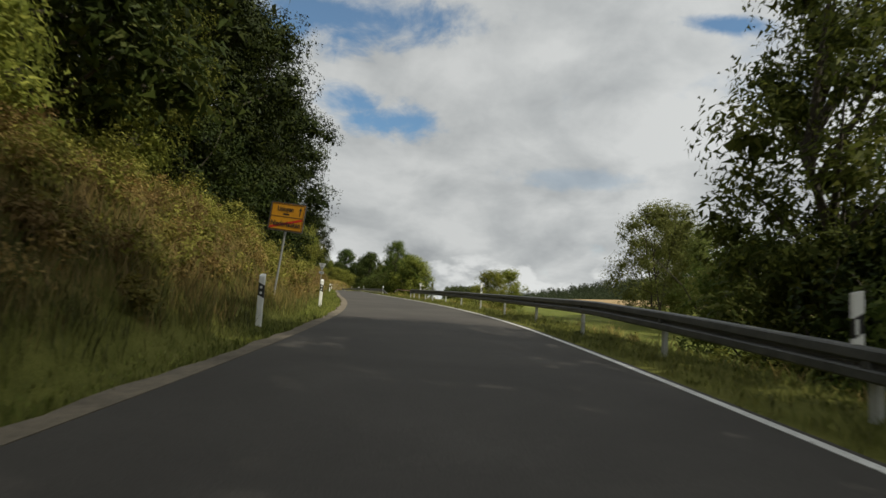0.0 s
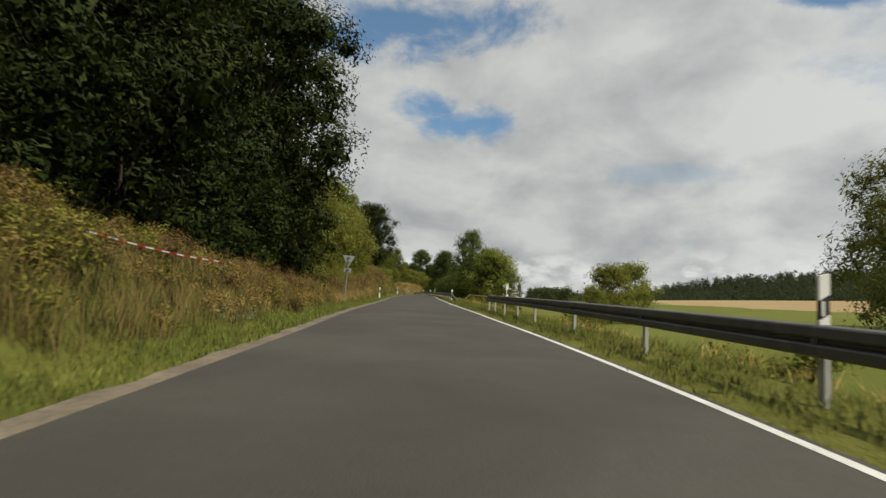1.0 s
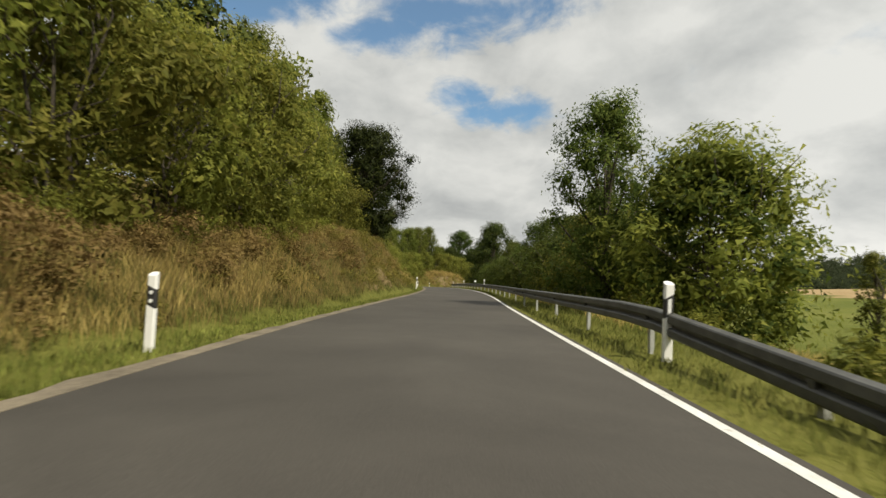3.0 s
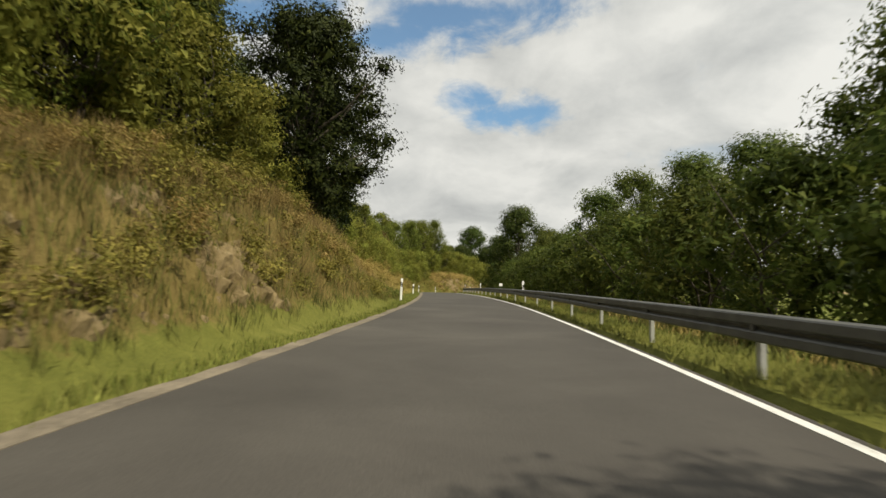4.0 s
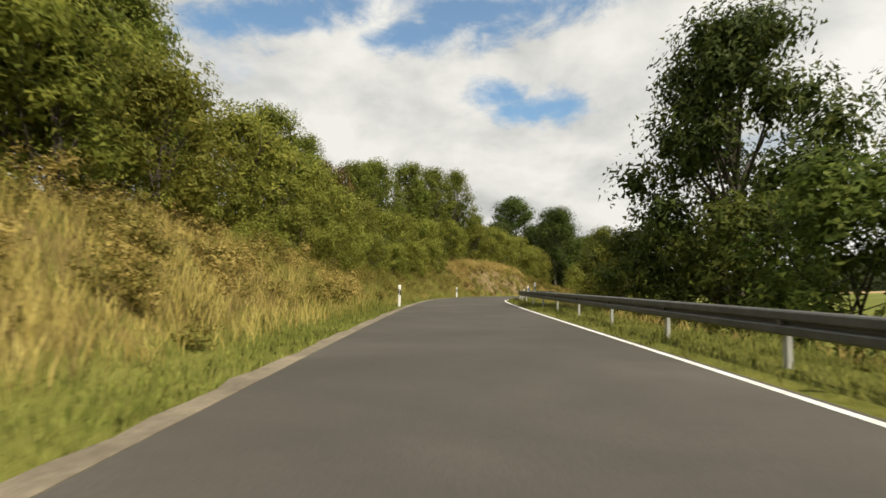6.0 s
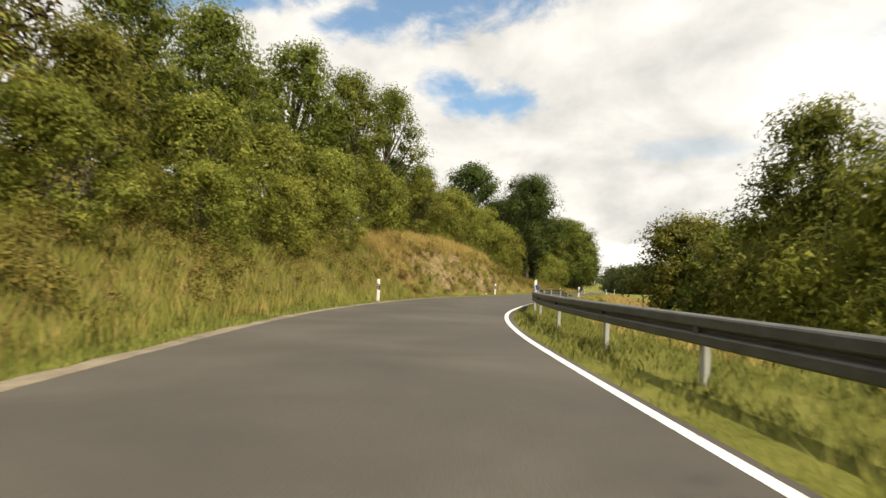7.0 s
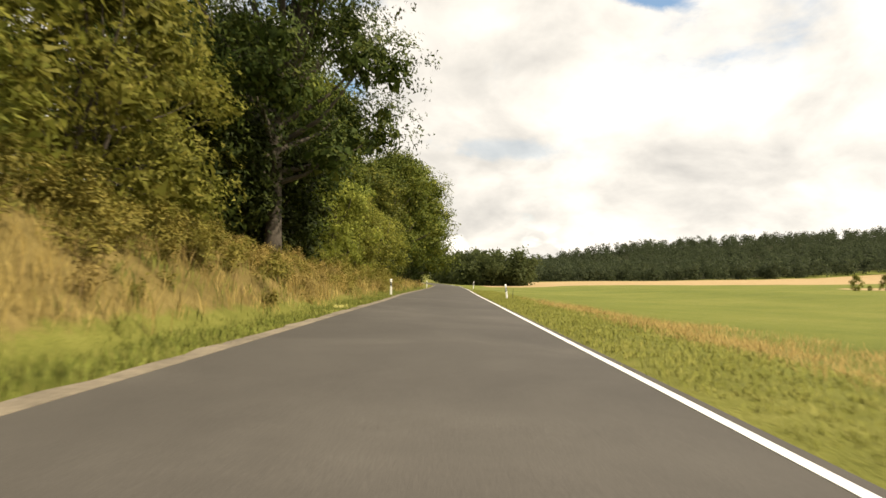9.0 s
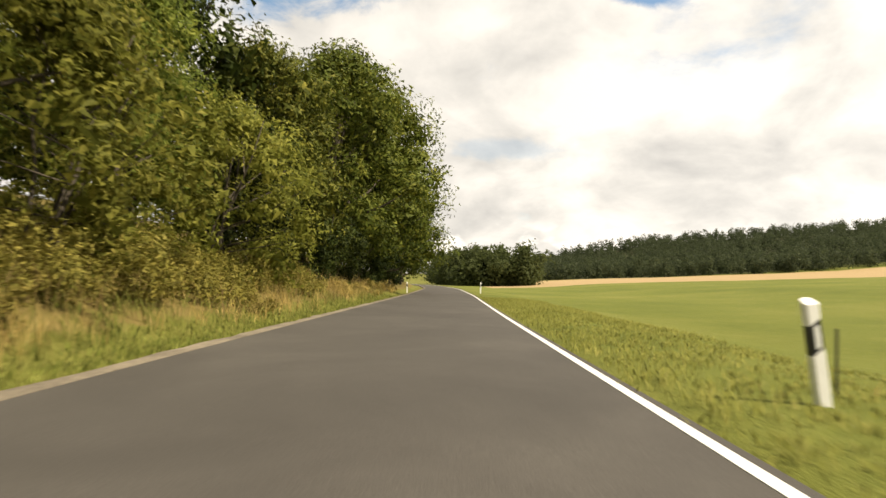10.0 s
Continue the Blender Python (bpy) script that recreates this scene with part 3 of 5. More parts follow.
# ---- plants: one of each kind, then copies ----
kinds = {
    "oak": [tree("oak_tree", 11 + k, 11.0, 4.6, 1.5, 60, 5600, 0.18, OAK, "tall dark green oak tree on the bank above the road", slim=0.6, lobe=0.30) for k in range(3)],
    "ash": [tree("ash_tree", 31 + k, 9.5, 3.1, 0.8, 46, 3900, 0.145, ASH, "mid-green broadleaf tree with an uneven crown", slim=0.5, lobe=0.33) for k in range(3)],
    "shadeash": [tree("alder_tree", 231 + k, 9.5, 3.1, 0.8, 46, 3900, 0.145, SHADEASH, "green broadleaf tree beyond the guard rail, leaf colour darkened as shade", slim=0.5, lobe=0.33) for k in range(3)],
    "bush": [tree("bush", 51 + k, 3.6, 2.0, 0.10, 42, 2500, 0.086, BUSH, "dense yellow-green bush growing beside the road", "bush", stems=4, slim=0.55, lobe=0.32) for k in range(3)],
    "hedge": [tree("hedgerow_bush", 151 + k, 3.6, 2.0, 0.10, 40, 1500, 0.115, SHADEASH, "dense green bush behind the guard rail", "bush", stems=4, slim=0.55, lobe=0.27) for k in range(2)],
    "bigoak": [tree("oak_tree", 171 + k, 13.0, 5.3, 2.6, 78, 11500, 0.145, SHADEOAK, "tall oak with shade-darkened leaves, crown hanging towards the road", slim=0.6, lobe=0.29, heavy=0.12) for k in range(2)],
    "dark": [tree("understorey_shrub", 131 + k, 3.6, 2.0, 0.10, 40, 2300, 0.10, SHADEOAK, "shrub in the shade of the oaks, leaf colour darkened to suit", "bush", stems=4, slim=0.55, lobe=0.27) for k in range(2)],
    "willow": [tree("willow_tree", 71, 7.0, 3.4, 0.4, 48, 3600, 0.15, WILLOW, "pale green willow growing below the road", stems=3, slim=0.36, lobe=0.26)],
    "thin": [tree("young_tree", 81 + k, 6.5, 1.3, 1.0, 24, 900, 0.13, ASH, "slender young tree with a thin open crown", slim=0.45, shape=0.4) for k in range(2)],
    "rust": [tree("reddish_tree", 91, 7.0, 2.6, 0.6, 40, 2600, 0.14, RUST, "small tree with reddish brown dry foliage", stems=2, lobe=0.27)],
    "nearoak": [tree("oak_tree", 211, 11.0, 4.6, 3.0, 70, 12500, 0.105, OAK, "tall oak leaning over the bank beside the road", slim=0.6, lobe=0.29)],
    "goldoak": [tree("oak_tree", 191 + k, 11.0, 4.6, 1.2, 64, 5600, 0.18, GOLDOAK, "broad yellowish oak, sunlight put into its leaf colour, crown over the verge", slim=0.6, lobe=0.30) for k in range(2)],
    "rear": [tree("woodland_tree", 111 + k, 10.0, 3.8, 1.0, 34, 760, 0.34, ASH if k else OAK, "green woodland tree further up the slope", slim=0.6, lobe=0.28) for k in range(3)],
}
used = {k: 0 for k in kinds}


def plant(rows):
    """Copies along the road: kind, y, offset from the middle, scale, height factor."""
    for kind, y, d, s, tall in rows:
        # right-hand ashes before 160 m take the copy with shade in its colour
        kind = "shadeash" if kind == "ash" and d > 0 and y < 160 else kind
        ob = kinds[kind][used[kind] % len(kinds[kind])]
        used[kind] += 1
        put(ob, y, d, s * (0.95 + 0.1 * rng.random()), rng.random() * 6.28, tall=tall, sink=0.1)


# the bank, 2 to 53 m
plant([
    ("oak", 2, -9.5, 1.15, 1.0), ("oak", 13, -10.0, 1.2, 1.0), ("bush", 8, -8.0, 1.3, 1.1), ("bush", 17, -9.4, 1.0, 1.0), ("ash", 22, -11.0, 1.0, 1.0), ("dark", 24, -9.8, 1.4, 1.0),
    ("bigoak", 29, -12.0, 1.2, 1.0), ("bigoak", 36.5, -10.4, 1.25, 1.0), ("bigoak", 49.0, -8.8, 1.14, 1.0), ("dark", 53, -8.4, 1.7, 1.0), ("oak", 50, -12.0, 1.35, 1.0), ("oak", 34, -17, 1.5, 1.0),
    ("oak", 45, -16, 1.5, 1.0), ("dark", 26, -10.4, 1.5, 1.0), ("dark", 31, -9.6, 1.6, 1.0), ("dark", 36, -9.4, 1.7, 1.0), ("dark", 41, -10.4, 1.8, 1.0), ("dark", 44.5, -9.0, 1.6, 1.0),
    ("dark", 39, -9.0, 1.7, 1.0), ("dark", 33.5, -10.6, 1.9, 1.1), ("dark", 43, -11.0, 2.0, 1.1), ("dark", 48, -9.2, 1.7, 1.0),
])
# the bank, 29 to 243 m
plant([
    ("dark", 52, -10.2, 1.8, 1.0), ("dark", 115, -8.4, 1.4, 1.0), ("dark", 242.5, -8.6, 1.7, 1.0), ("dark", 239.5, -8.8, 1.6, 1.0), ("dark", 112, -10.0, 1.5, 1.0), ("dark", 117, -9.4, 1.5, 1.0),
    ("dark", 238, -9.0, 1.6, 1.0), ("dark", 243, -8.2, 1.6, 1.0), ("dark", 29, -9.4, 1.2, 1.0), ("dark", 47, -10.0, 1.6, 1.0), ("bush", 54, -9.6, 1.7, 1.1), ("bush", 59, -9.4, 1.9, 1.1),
    ("bush", 64, -8.8, 1.8, 1.1), ("bush", 69, -8.6, 1.8, 1.1), ("bush", 74, -8.3, 1.8, 1.1), ("bush", 79, -8.4, 1.8, 1.1), ("bush", 84, -8.4, 1.8, 1.1), ("bush", 89, -8.8, 1.8, 1.1),
    ("bush", 94, -9.4, 1.7, 1.1), ("bush", 99, -10.0, 1.7, 1.1), ("bush", 104, -9.6, 1.5, 1.0), ("bush", 109, -9.4, 1.3, 1.0),
])
# the bank, 57 to 144 m
plant([
    ("ash", 57, -13.0, 1.0, 1.0), ("thin", 62, -10.4, 1.25, 1.0), ("rear", 66, -12.6, 0.95, 1.0), ("rear", 73, -12.4, 0.95, 1.0), ("rear", 80, -12.0, 1.0, 1.0), ("rear", 87, -12.2, 1.05, 1.0),
    ("ash", 94, -12.6, 1.15, 1.0), ("rear", 100, -12.4, 1.1, 1.0), ("thin", 104, -10.6, 1.6, 1.0), ("oak", 105, -11.0, 0.72, 1.0), ("ash", 99, -10.4, 0.85, 1.0), ("ash", 107, -13.0, 1.1, 1.0),
    ("bigoak", 114.5, -8.5, 1.04, 1.0), ("bigoak", 120, -9.2, 0.9, 1.0), ("bush", 122, -10.5, 1.4, 1.0), ("ash", 128, -11.8, 0.75, 1.0), ("rust", 137, -12.2, 1.15, 1.05), ("ash", 142, -14.0, 0.9, 1.0),
    ("bush", 131, -9.4, 1.2, 1.0), ("thin", 144.5, -8.9, 1.15, 1.0), ("bush", 136, -9.8, 1.3, 1.0), ("bush", 141, -9.6, 1.3, 1.0),
])
# the bank, 146 to 186 m
plant([
    ("thin", 147, -9.2, 1.15, 1.0), ("ash", 147.5, -10.4, 0.75, 1.0), ("bush", 146, -9.6, 1.4, 1.0), ("bush", 151, -9.4, 1.4, 1.0), ("ash", 154, -12.4, 0.85, 1.0), ("bush", 156, -9.2, 1.5, 1.0),
    ("bush", 161, -9.2, 1.6, 1.0), ("ash", 164, -11.0, 0.9, 1.0), ("bush", 166, -9.4, 1.6, 1.0), ("ash", 170, -11.2, 0.9, 1.0), ("rust", 175, -11.6, 1.1, 1.0), ("bush", 171, -9.2, 1.5, 1.0),
    ("bush", 176, -9.2, 1.5, 1.0), ("ash", 180, -11.4, 0.95, 1.0), ("bush", 181, -9.0, 1.5, 1.0), ("ash", 185, -11.4, 1.0, 1.0), ("bush", 186, -8.8, 1.5, 1.0), ("bush", 158, -7.4, 0.7, 1.0),
    ("bush", 163.5, -7.2, 0.8, 1.0), ("bush", 168, -7.5, 0.75, 1.0), ("bush", 173, -7.1, 0.85, 1.0), ("bush", 178.5, -7.0, 0.9, 1.0),
])
# the bank, 183 to 247 m
plant([
    ("bush", 183.5, -6.9, 0.85, 1.0), ("bush", 189, -6.8, 0.8, 1.0), ("ash", 190.5, -10.6, 1.1, 1.0), ("bush", 191, -8.8, 1.4, 1.0), ("ash", 196, -10.6, 1.1, 1.0), ("ash", 202, -10.2, 1.05, 1.2),
    ("ash", 208, -9.8, 0.72, 1.0), ("bush", 198, -9.2, 1.4, 1.0), ("bush", 205, -8.8, 1.5, 1.0), ("bush", 211, -8.6, 1.6, 1.0), ("bush", 216, -8.4, 1.7, 1.0), ("bush", 221, -8.0, 1.7, 1.0),
    ("bush", 226, -7.6, 1.6, 1.0), ("ash", 214, -12.4, 0.62, 1.0), ("ash", 221, -12.6, 0.62, 1.0), ("ash", 228, -11.6, 0.68, 1.0), ("nearoak", 240.5, -6.6, 1.28, 1.06), ("bigoak", 247.5, -11.0, 0.95, 1.0),
    ("oak", 247, -17.0, 1.4, 1.1), ("oak", 233, -15.0, 0.85, 1.0), ("bush", 231, -7.6, 1.6, 1.0), ("bush", 236, -9.0, 1.7, 1.0),
])
# the bank, 246 to 380 m
plant([
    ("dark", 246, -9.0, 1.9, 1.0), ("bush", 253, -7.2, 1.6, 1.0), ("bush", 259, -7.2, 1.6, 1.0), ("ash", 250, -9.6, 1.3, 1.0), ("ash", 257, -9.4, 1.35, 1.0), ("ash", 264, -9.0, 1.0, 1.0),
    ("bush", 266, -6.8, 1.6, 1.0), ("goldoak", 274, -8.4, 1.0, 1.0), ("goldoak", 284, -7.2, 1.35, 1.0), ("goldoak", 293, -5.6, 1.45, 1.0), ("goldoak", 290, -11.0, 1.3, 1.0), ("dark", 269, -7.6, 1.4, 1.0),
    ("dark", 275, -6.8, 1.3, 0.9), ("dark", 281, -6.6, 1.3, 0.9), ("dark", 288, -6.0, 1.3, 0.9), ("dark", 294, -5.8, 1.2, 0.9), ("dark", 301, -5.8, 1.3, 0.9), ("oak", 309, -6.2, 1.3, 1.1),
    ("oak", 323, -6.0, 1.3, 1.1), ("oak", 340, -6.4, 1.3, 1.1), ("oak", 360, -6.4, 1.3, 1.1), ("oak", 380, -6.4, 1.3, 1.1), ("oak", 270, -12.5, 1.35, 1.1),
])
# beyond the rail, -9 to 83 m
# ashes at y 4, -3 and -9: unseen, added tall to shade road and bank
plant([
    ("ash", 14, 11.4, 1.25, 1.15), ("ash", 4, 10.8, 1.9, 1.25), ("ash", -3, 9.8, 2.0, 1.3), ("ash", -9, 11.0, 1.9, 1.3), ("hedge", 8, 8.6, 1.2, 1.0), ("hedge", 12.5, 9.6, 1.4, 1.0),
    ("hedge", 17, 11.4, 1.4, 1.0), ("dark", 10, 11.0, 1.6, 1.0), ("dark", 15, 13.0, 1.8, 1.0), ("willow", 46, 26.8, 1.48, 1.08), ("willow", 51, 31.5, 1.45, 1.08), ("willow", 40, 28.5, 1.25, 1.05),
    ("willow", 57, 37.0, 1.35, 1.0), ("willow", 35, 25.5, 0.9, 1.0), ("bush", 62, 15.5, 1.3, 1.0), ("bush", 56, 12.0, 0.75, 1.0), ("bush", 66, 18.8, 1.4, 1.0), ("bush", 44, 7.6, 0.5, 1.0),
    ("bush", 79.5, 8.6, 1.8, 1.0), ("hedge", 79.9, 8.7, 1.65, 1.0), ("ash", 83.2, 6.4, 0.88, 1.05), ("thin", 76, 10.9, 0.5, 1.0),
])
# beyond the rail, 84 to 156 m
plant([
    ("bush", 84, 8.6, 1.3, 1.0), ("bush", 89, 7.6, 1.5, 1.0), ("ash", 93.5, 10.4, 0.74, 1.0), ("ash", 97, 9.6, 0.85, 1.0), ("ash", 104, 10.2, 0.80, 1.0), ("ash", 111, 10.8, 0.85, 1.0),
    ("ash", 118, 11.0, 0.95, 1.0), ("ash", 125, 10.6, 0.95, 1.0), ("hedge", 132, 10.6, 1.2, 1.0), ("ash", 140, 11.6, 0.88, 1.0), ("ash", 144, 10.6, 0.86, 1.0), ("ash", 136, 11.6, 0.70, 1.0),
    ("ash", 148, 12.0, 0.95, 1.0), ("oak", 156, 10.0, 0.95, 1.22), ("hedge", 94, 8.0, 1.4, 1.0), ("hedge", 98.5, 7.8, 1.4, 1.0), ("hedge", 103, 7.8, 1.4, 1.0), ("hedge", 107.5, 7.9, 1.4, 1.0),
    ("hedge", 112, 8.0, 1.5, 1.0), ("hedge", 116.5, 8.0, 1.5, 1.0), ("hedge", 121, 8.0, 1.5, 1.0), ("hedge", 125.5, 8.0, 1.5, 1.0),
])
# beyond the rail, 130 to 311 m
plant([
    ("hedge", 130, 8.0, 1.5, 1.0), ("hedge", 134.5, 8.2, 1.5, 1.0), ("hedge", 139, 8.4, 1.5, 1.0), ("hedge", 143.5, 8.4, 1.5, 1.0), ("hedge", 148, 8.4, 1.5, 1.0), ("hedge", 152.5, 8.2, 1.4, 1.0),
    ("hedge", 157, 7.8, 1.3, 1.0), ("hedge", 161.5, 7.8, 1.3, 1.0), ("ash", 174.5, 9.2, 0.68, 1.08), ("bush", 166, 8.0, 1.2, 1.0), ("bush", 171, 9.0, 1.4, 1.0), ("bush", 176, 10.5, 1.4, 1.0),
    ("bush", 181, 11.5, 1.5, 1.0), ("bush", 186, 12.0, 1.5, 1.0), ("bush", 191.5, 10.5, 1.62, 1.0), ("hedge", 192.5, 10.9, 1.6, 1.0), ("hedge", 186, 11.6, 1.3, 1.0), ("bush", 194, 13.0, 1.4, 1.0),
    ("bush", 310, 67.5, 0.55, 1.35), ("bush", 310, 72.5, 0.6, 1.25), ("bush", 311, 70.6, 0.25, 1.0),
])
# a second rank of wood up the slope
for y in np.arange(-12, 350, 6.0):
    for d in (-18, -25) if int(y) % 12 == 0 else (-18,):
        ob = kinds["rear"][int(rng.integers(3))]
        put(ob, y + rng.normal() * 1.5, d + rng.normal() * 1.8, 0.68 + 0.35 * rng.random(), rng.random() * 6.28, sink=0.2)
for k in kinds.values():
    for ob in k:
        for o in list(ob.children) + [ob]:
            bpy.data.objects.remove(o)


# ---- far woods ----
def woods(name, seed, count, where, size, label, per=12, leaf=0.095, mat=FARLEAF):
    r = np.random.default_rng(seed)
    cs, rs = [], []
    for _ in range(count):
        x, y = where(r)
        z = float(land(x, y))
        h = size * (0.7 + 0.6 * r.random())
        for k in range(4):
            cs.append((x + r.normal() * h * 0.16, y + r.normal() * h * 0.16, z + h * (0.25 + 0.2 * k)))
            rs.append(h * (0.30 - 0.045 * k))
    me = leaf_mesh(name, r, cs, rs, len(cs) * per, size * leaf, mat, spray=3, slim=0.8, soft=False)
    return tagged(new(name, me), label, "wood", kind="stuff")


woods("far_wood", 5, 260, lambda r: (14 + r.random() * 27, 452 + r.random() * 90), 13, "dark green wood at the end of the fields", 28, 0.075, NEARWOOD)
woods("hill_wood", 6, 2700, lambda r: (40 + r.random() * 1050, 634 + r.random() ** 1.4 * 340), 13, "dark wooded hillside beyond the fields")


# ---- roadside posts ----
def delineator(label, on_rail=False, blue=False, slant=-0.5):
    """A white roadside post with its slanted black band and reflectors, facing -y; its head slopes."""
    ob = empty("delineator_post", label, "roadside post", "roadside posts")
    ring = [(-0.06, -0.03), (-0.045, -0.05), (0.045, -0.05), (0.06, -0.03), (0.05, 0.04), (0.0, 0.06), (-0.05, 0.04)]
    if on_rail:
        flat_ring = [(-0.05, -0.022), (0.05, -0.022), (0.05, 0.022), (-0.05, 0.022)]
        pieces = (("head", flat_ring, 0.285, 0.50, 0, 0.6, 0.25, WHITE), ("band", [(x * 0.94, y * 0.9) for x, y in flat_ring], 0.102, 0.282, 0, 0.6, 0.6, BLACK),
                  ("foot", [(x * 0.96, y) for x, y in flat_ring], -0.04, 0.10, 0, 0, 0.6, WHITE))
    else:
        pieces = (("shaft", ring, -0.3, 0.58, 0, 0, slant, WHITE), ("band", [(x * 0.985, y * 0.985) for x, y in ring], 0.582, 0.828, 0, slant, slant, BLACK),
                  ("head", ring, 0.83, 1.0, 0.5, slant, 0, WHITE))
    band = None
    for name, r, z0, z1, lean, low, high, mat in pieces:
        bm = bmesh.new()
        prism(bm, r, z0, z1, 1.0, lean, low, high)
        piece = part(name, bm, mat, ob, "slanted black band" if name == "band" else "")
        band = piece if name == "band" else band
    if on_rail:
        bm = bmesh.new()
        box(bm, -0.034, -0.002, -0.027, -0.018, 0.11, 0.25, 0.003)
        part("reflector", bm, GLASSY, band)
    elif slant < 0:
        for zc in (0.65, 0.76):
            bm = bmesh.new()
            bmesh.ops.create_cone(bm, cap_ends=True, segments=14, radius1=0.027, radius2=0.023, depth=0.012,
                                  matrix=Matrix.Translation((0, -0.054, zc)) @ Euler((math.pi / 2, 0, 0)).to_matrix().to_4x4())
            part("reflector", bm, GLASSY, band, "round glass reflector")
    else:
        bm = bmesh.new()
        prism(bm, [(-0.022, -0.058), (0.022, -0.058), (0.022, -0.046), (-0.022, -0.046)], 0.615, 0.795, 1.0, 0, slant, slant)
        part("reflector", bm, GLASSY, band, "tall slanted reflector")
    if blue:
        z0, z1 = (0.10, 0.28) if on_rail else (0.56, 0.84)
        bm = bmesh.new()
        box(bm, 0.055, 0.14, -0.03, -0.01, z0, z1, 0.004)
        part("blue_reflector", bm, BLUE, band, "blue reflector wing")
    return ob


LEFT_POST = "white roadside post with black band standing in the grass verge"
post = delineator(LEFT_POST)
post.matrix_basis = Matrix.LocRotScale(spot(11.0, -3.4), Euler((0, 0, radians(along(12)))), None)
for y, d in ((21.0, -3.35), (69.4, -3.2), (138.5, -3.3), (160.4, -3.2), (185.5, -3.3), (210.0, -3.5), (252.5, -3.35), (300, -3.5)):
    tilt = Euler((rng.normal() * 0.015, rng.normal() * 0.02, radians(along(y)) + rng.normal() * 0.05))
    copy_thing(post, Matrix.LocRotScale(spot(y, d), tilt, None))
tall_post = copy_thing(post, Matrix.LocRotScale(spot(115.6, -3.02, 0.25), Euler((0.0, 0.03, radians(along(115)))), None))
tall_post["label"] = "white roadside post with black band and two round reflectors"
right_post = delineator("leaning white roadside post with black band at the field edge", slant=0.6)
right_post.matrix_basis = Matrix.LocRotScale(spot(253.4, 3.78, -0.13), Euler((0.02, -0.14, radians(along(253)))), None)
for y, d in ((69.5, 3.4), (300, 3.4)):
    copy_thing(right_post, Matrix.LocRotScale(spot(y, d), Euler((0.01, 0.02, radians(along(y)))), None))["label"] = "white roadside post with black band at the field edge"
bpost = delineator("white roadside post with blue reflector wing at the field edge", blue=True, slant=0.6)
bpost.matrix_basis = Matrix.LocRotScale(spot(209.35, 3.68, -0.13), Euler((0.02, 0.05, radians(along(209)))), None)


# ---- guard rails ----
def guard_rail(label, y0, y1, off, low0, low1, height, places):
    """A W-beam on posts along the road's right side; low0 and low1 are the lengths over which its ends come down."""
    ob = empty("guard_rail", label, "guard rail")
    ys = np.arange(y0, y1 + 0.01, 1.5)
    prof = [(0.01, 0.0), (-0.04, 0.012), (-0.055, 0.03), (-0.058, 0.105), (-0.045, 0.122), (0.0, 0.14), (0.0, 0.168), (-0.045, 0.186), (-0.058, 0.203), (-0.055, 0.282), (-0.042, 0.298), (0.03, 0.312)]
    prof = prof + [(a + 0.006, b) for a, b in prof[::-1]]

    def top(y):
        a = 1.0 if low0 <= 0 else min(1.0, (y - y0) / low0)
        b = 1.0 if low1 <= 0 else min(1.0, (y1 - y) / low1)
        return float(height(y)) * min(a, b) + 0.10 * (1 - min(a, b))

    bm = bmesh.new()
    last = None
    for y in ys:
        hx, hy = (float(v) for v in heading(y))
        d = float(off(y))
        base = Vector((float(road_x(y)) + hy * d, y - hx * d, float(road_z(y)) + top(y) - 0.31))
        ring = [bm.verts.new(base + Vector((hy * a, -hx * a, b))) for a, b in prof]
        if last:
            n = len(ring)
            for i in range(n):
                bm.faces.new((last[i], last[(i + 1) % n], ring[(i + 1) % n], ring[i]))
        else:
            bm.faces.new(ring[::-1])
        last = ring
    bm.faces.new(last)
    bmesh.ops.recalc_face_normals(bm, faces=bm.faces)
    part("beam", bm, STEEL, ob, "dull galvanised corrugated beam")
    bm = bmesh.new()
    # an open C section
    c = [(0, -0.05), (0.06, -0.05), (0.06, -0.035), (0.052, -0.035), (0.052, -0.042), (0.008, -0.042), (0.008, 0.042), (0.052, 0.042), (0.052, 0.035), (0.06, 0.035), (0.06, 0.05), (0, 0.05)]
    lo = [bm.verts.new((a, b, -0.9)) for a, b in c]
    hi = [bm.verts.new((a, b, 0.68)) for a, b in c]
    for i in range(len(c)):
        bm.faces.new((lo[i], lo[(i + 1) % len(c)], hi[(i + 1) % len(c)], hi[i]))
    bm.faces.new(hi)
    first = part("post", bm, POSTSTEEL, ob, "pale steel post")
    bm = bmesh.new()
    box(bm, -0.07, 0.02, -0.05, 0.05, 0.50, 0.60, 0.008)
    bracket = part("bracket", bm, STEEL, first)
    bm = bmesh.new()
    bmesh.ops.create_cone(bm, cap_ends=True, segments=8, radius1=0.020, radius2=0.016, depth=0.014,
                          matrix=Matrix.Translation((-0.032, 0, 0.544)) @ Euler((0, -math.pi / 2, 0)).to_matrix().to_4x4())
    bolt = part("bolt", bm, POSTSTEEL, first, "bright bolt head")
    for y in places:
        hx, hy = (float(v) for v in heading(y))
        d = float(off(y)) + 0.02
        m = Matrix.LocRotScale((float(road_x(y)) + hy * d, y - hx * d, float(road_z(y)) + top(y) - 0.70), Euler((0, 0, radians(along(y)))), None)
        if y == places[0]:
            first.matrix_basis = m
            continue
        o = first.copy()
        scene.collection.objects.link(o)
        o.matrix_basis = m
        for src in (bracket, bolt):
            q = src.copy()
            scene.collection.objects.link(q)
            q.parent = o
    return ob


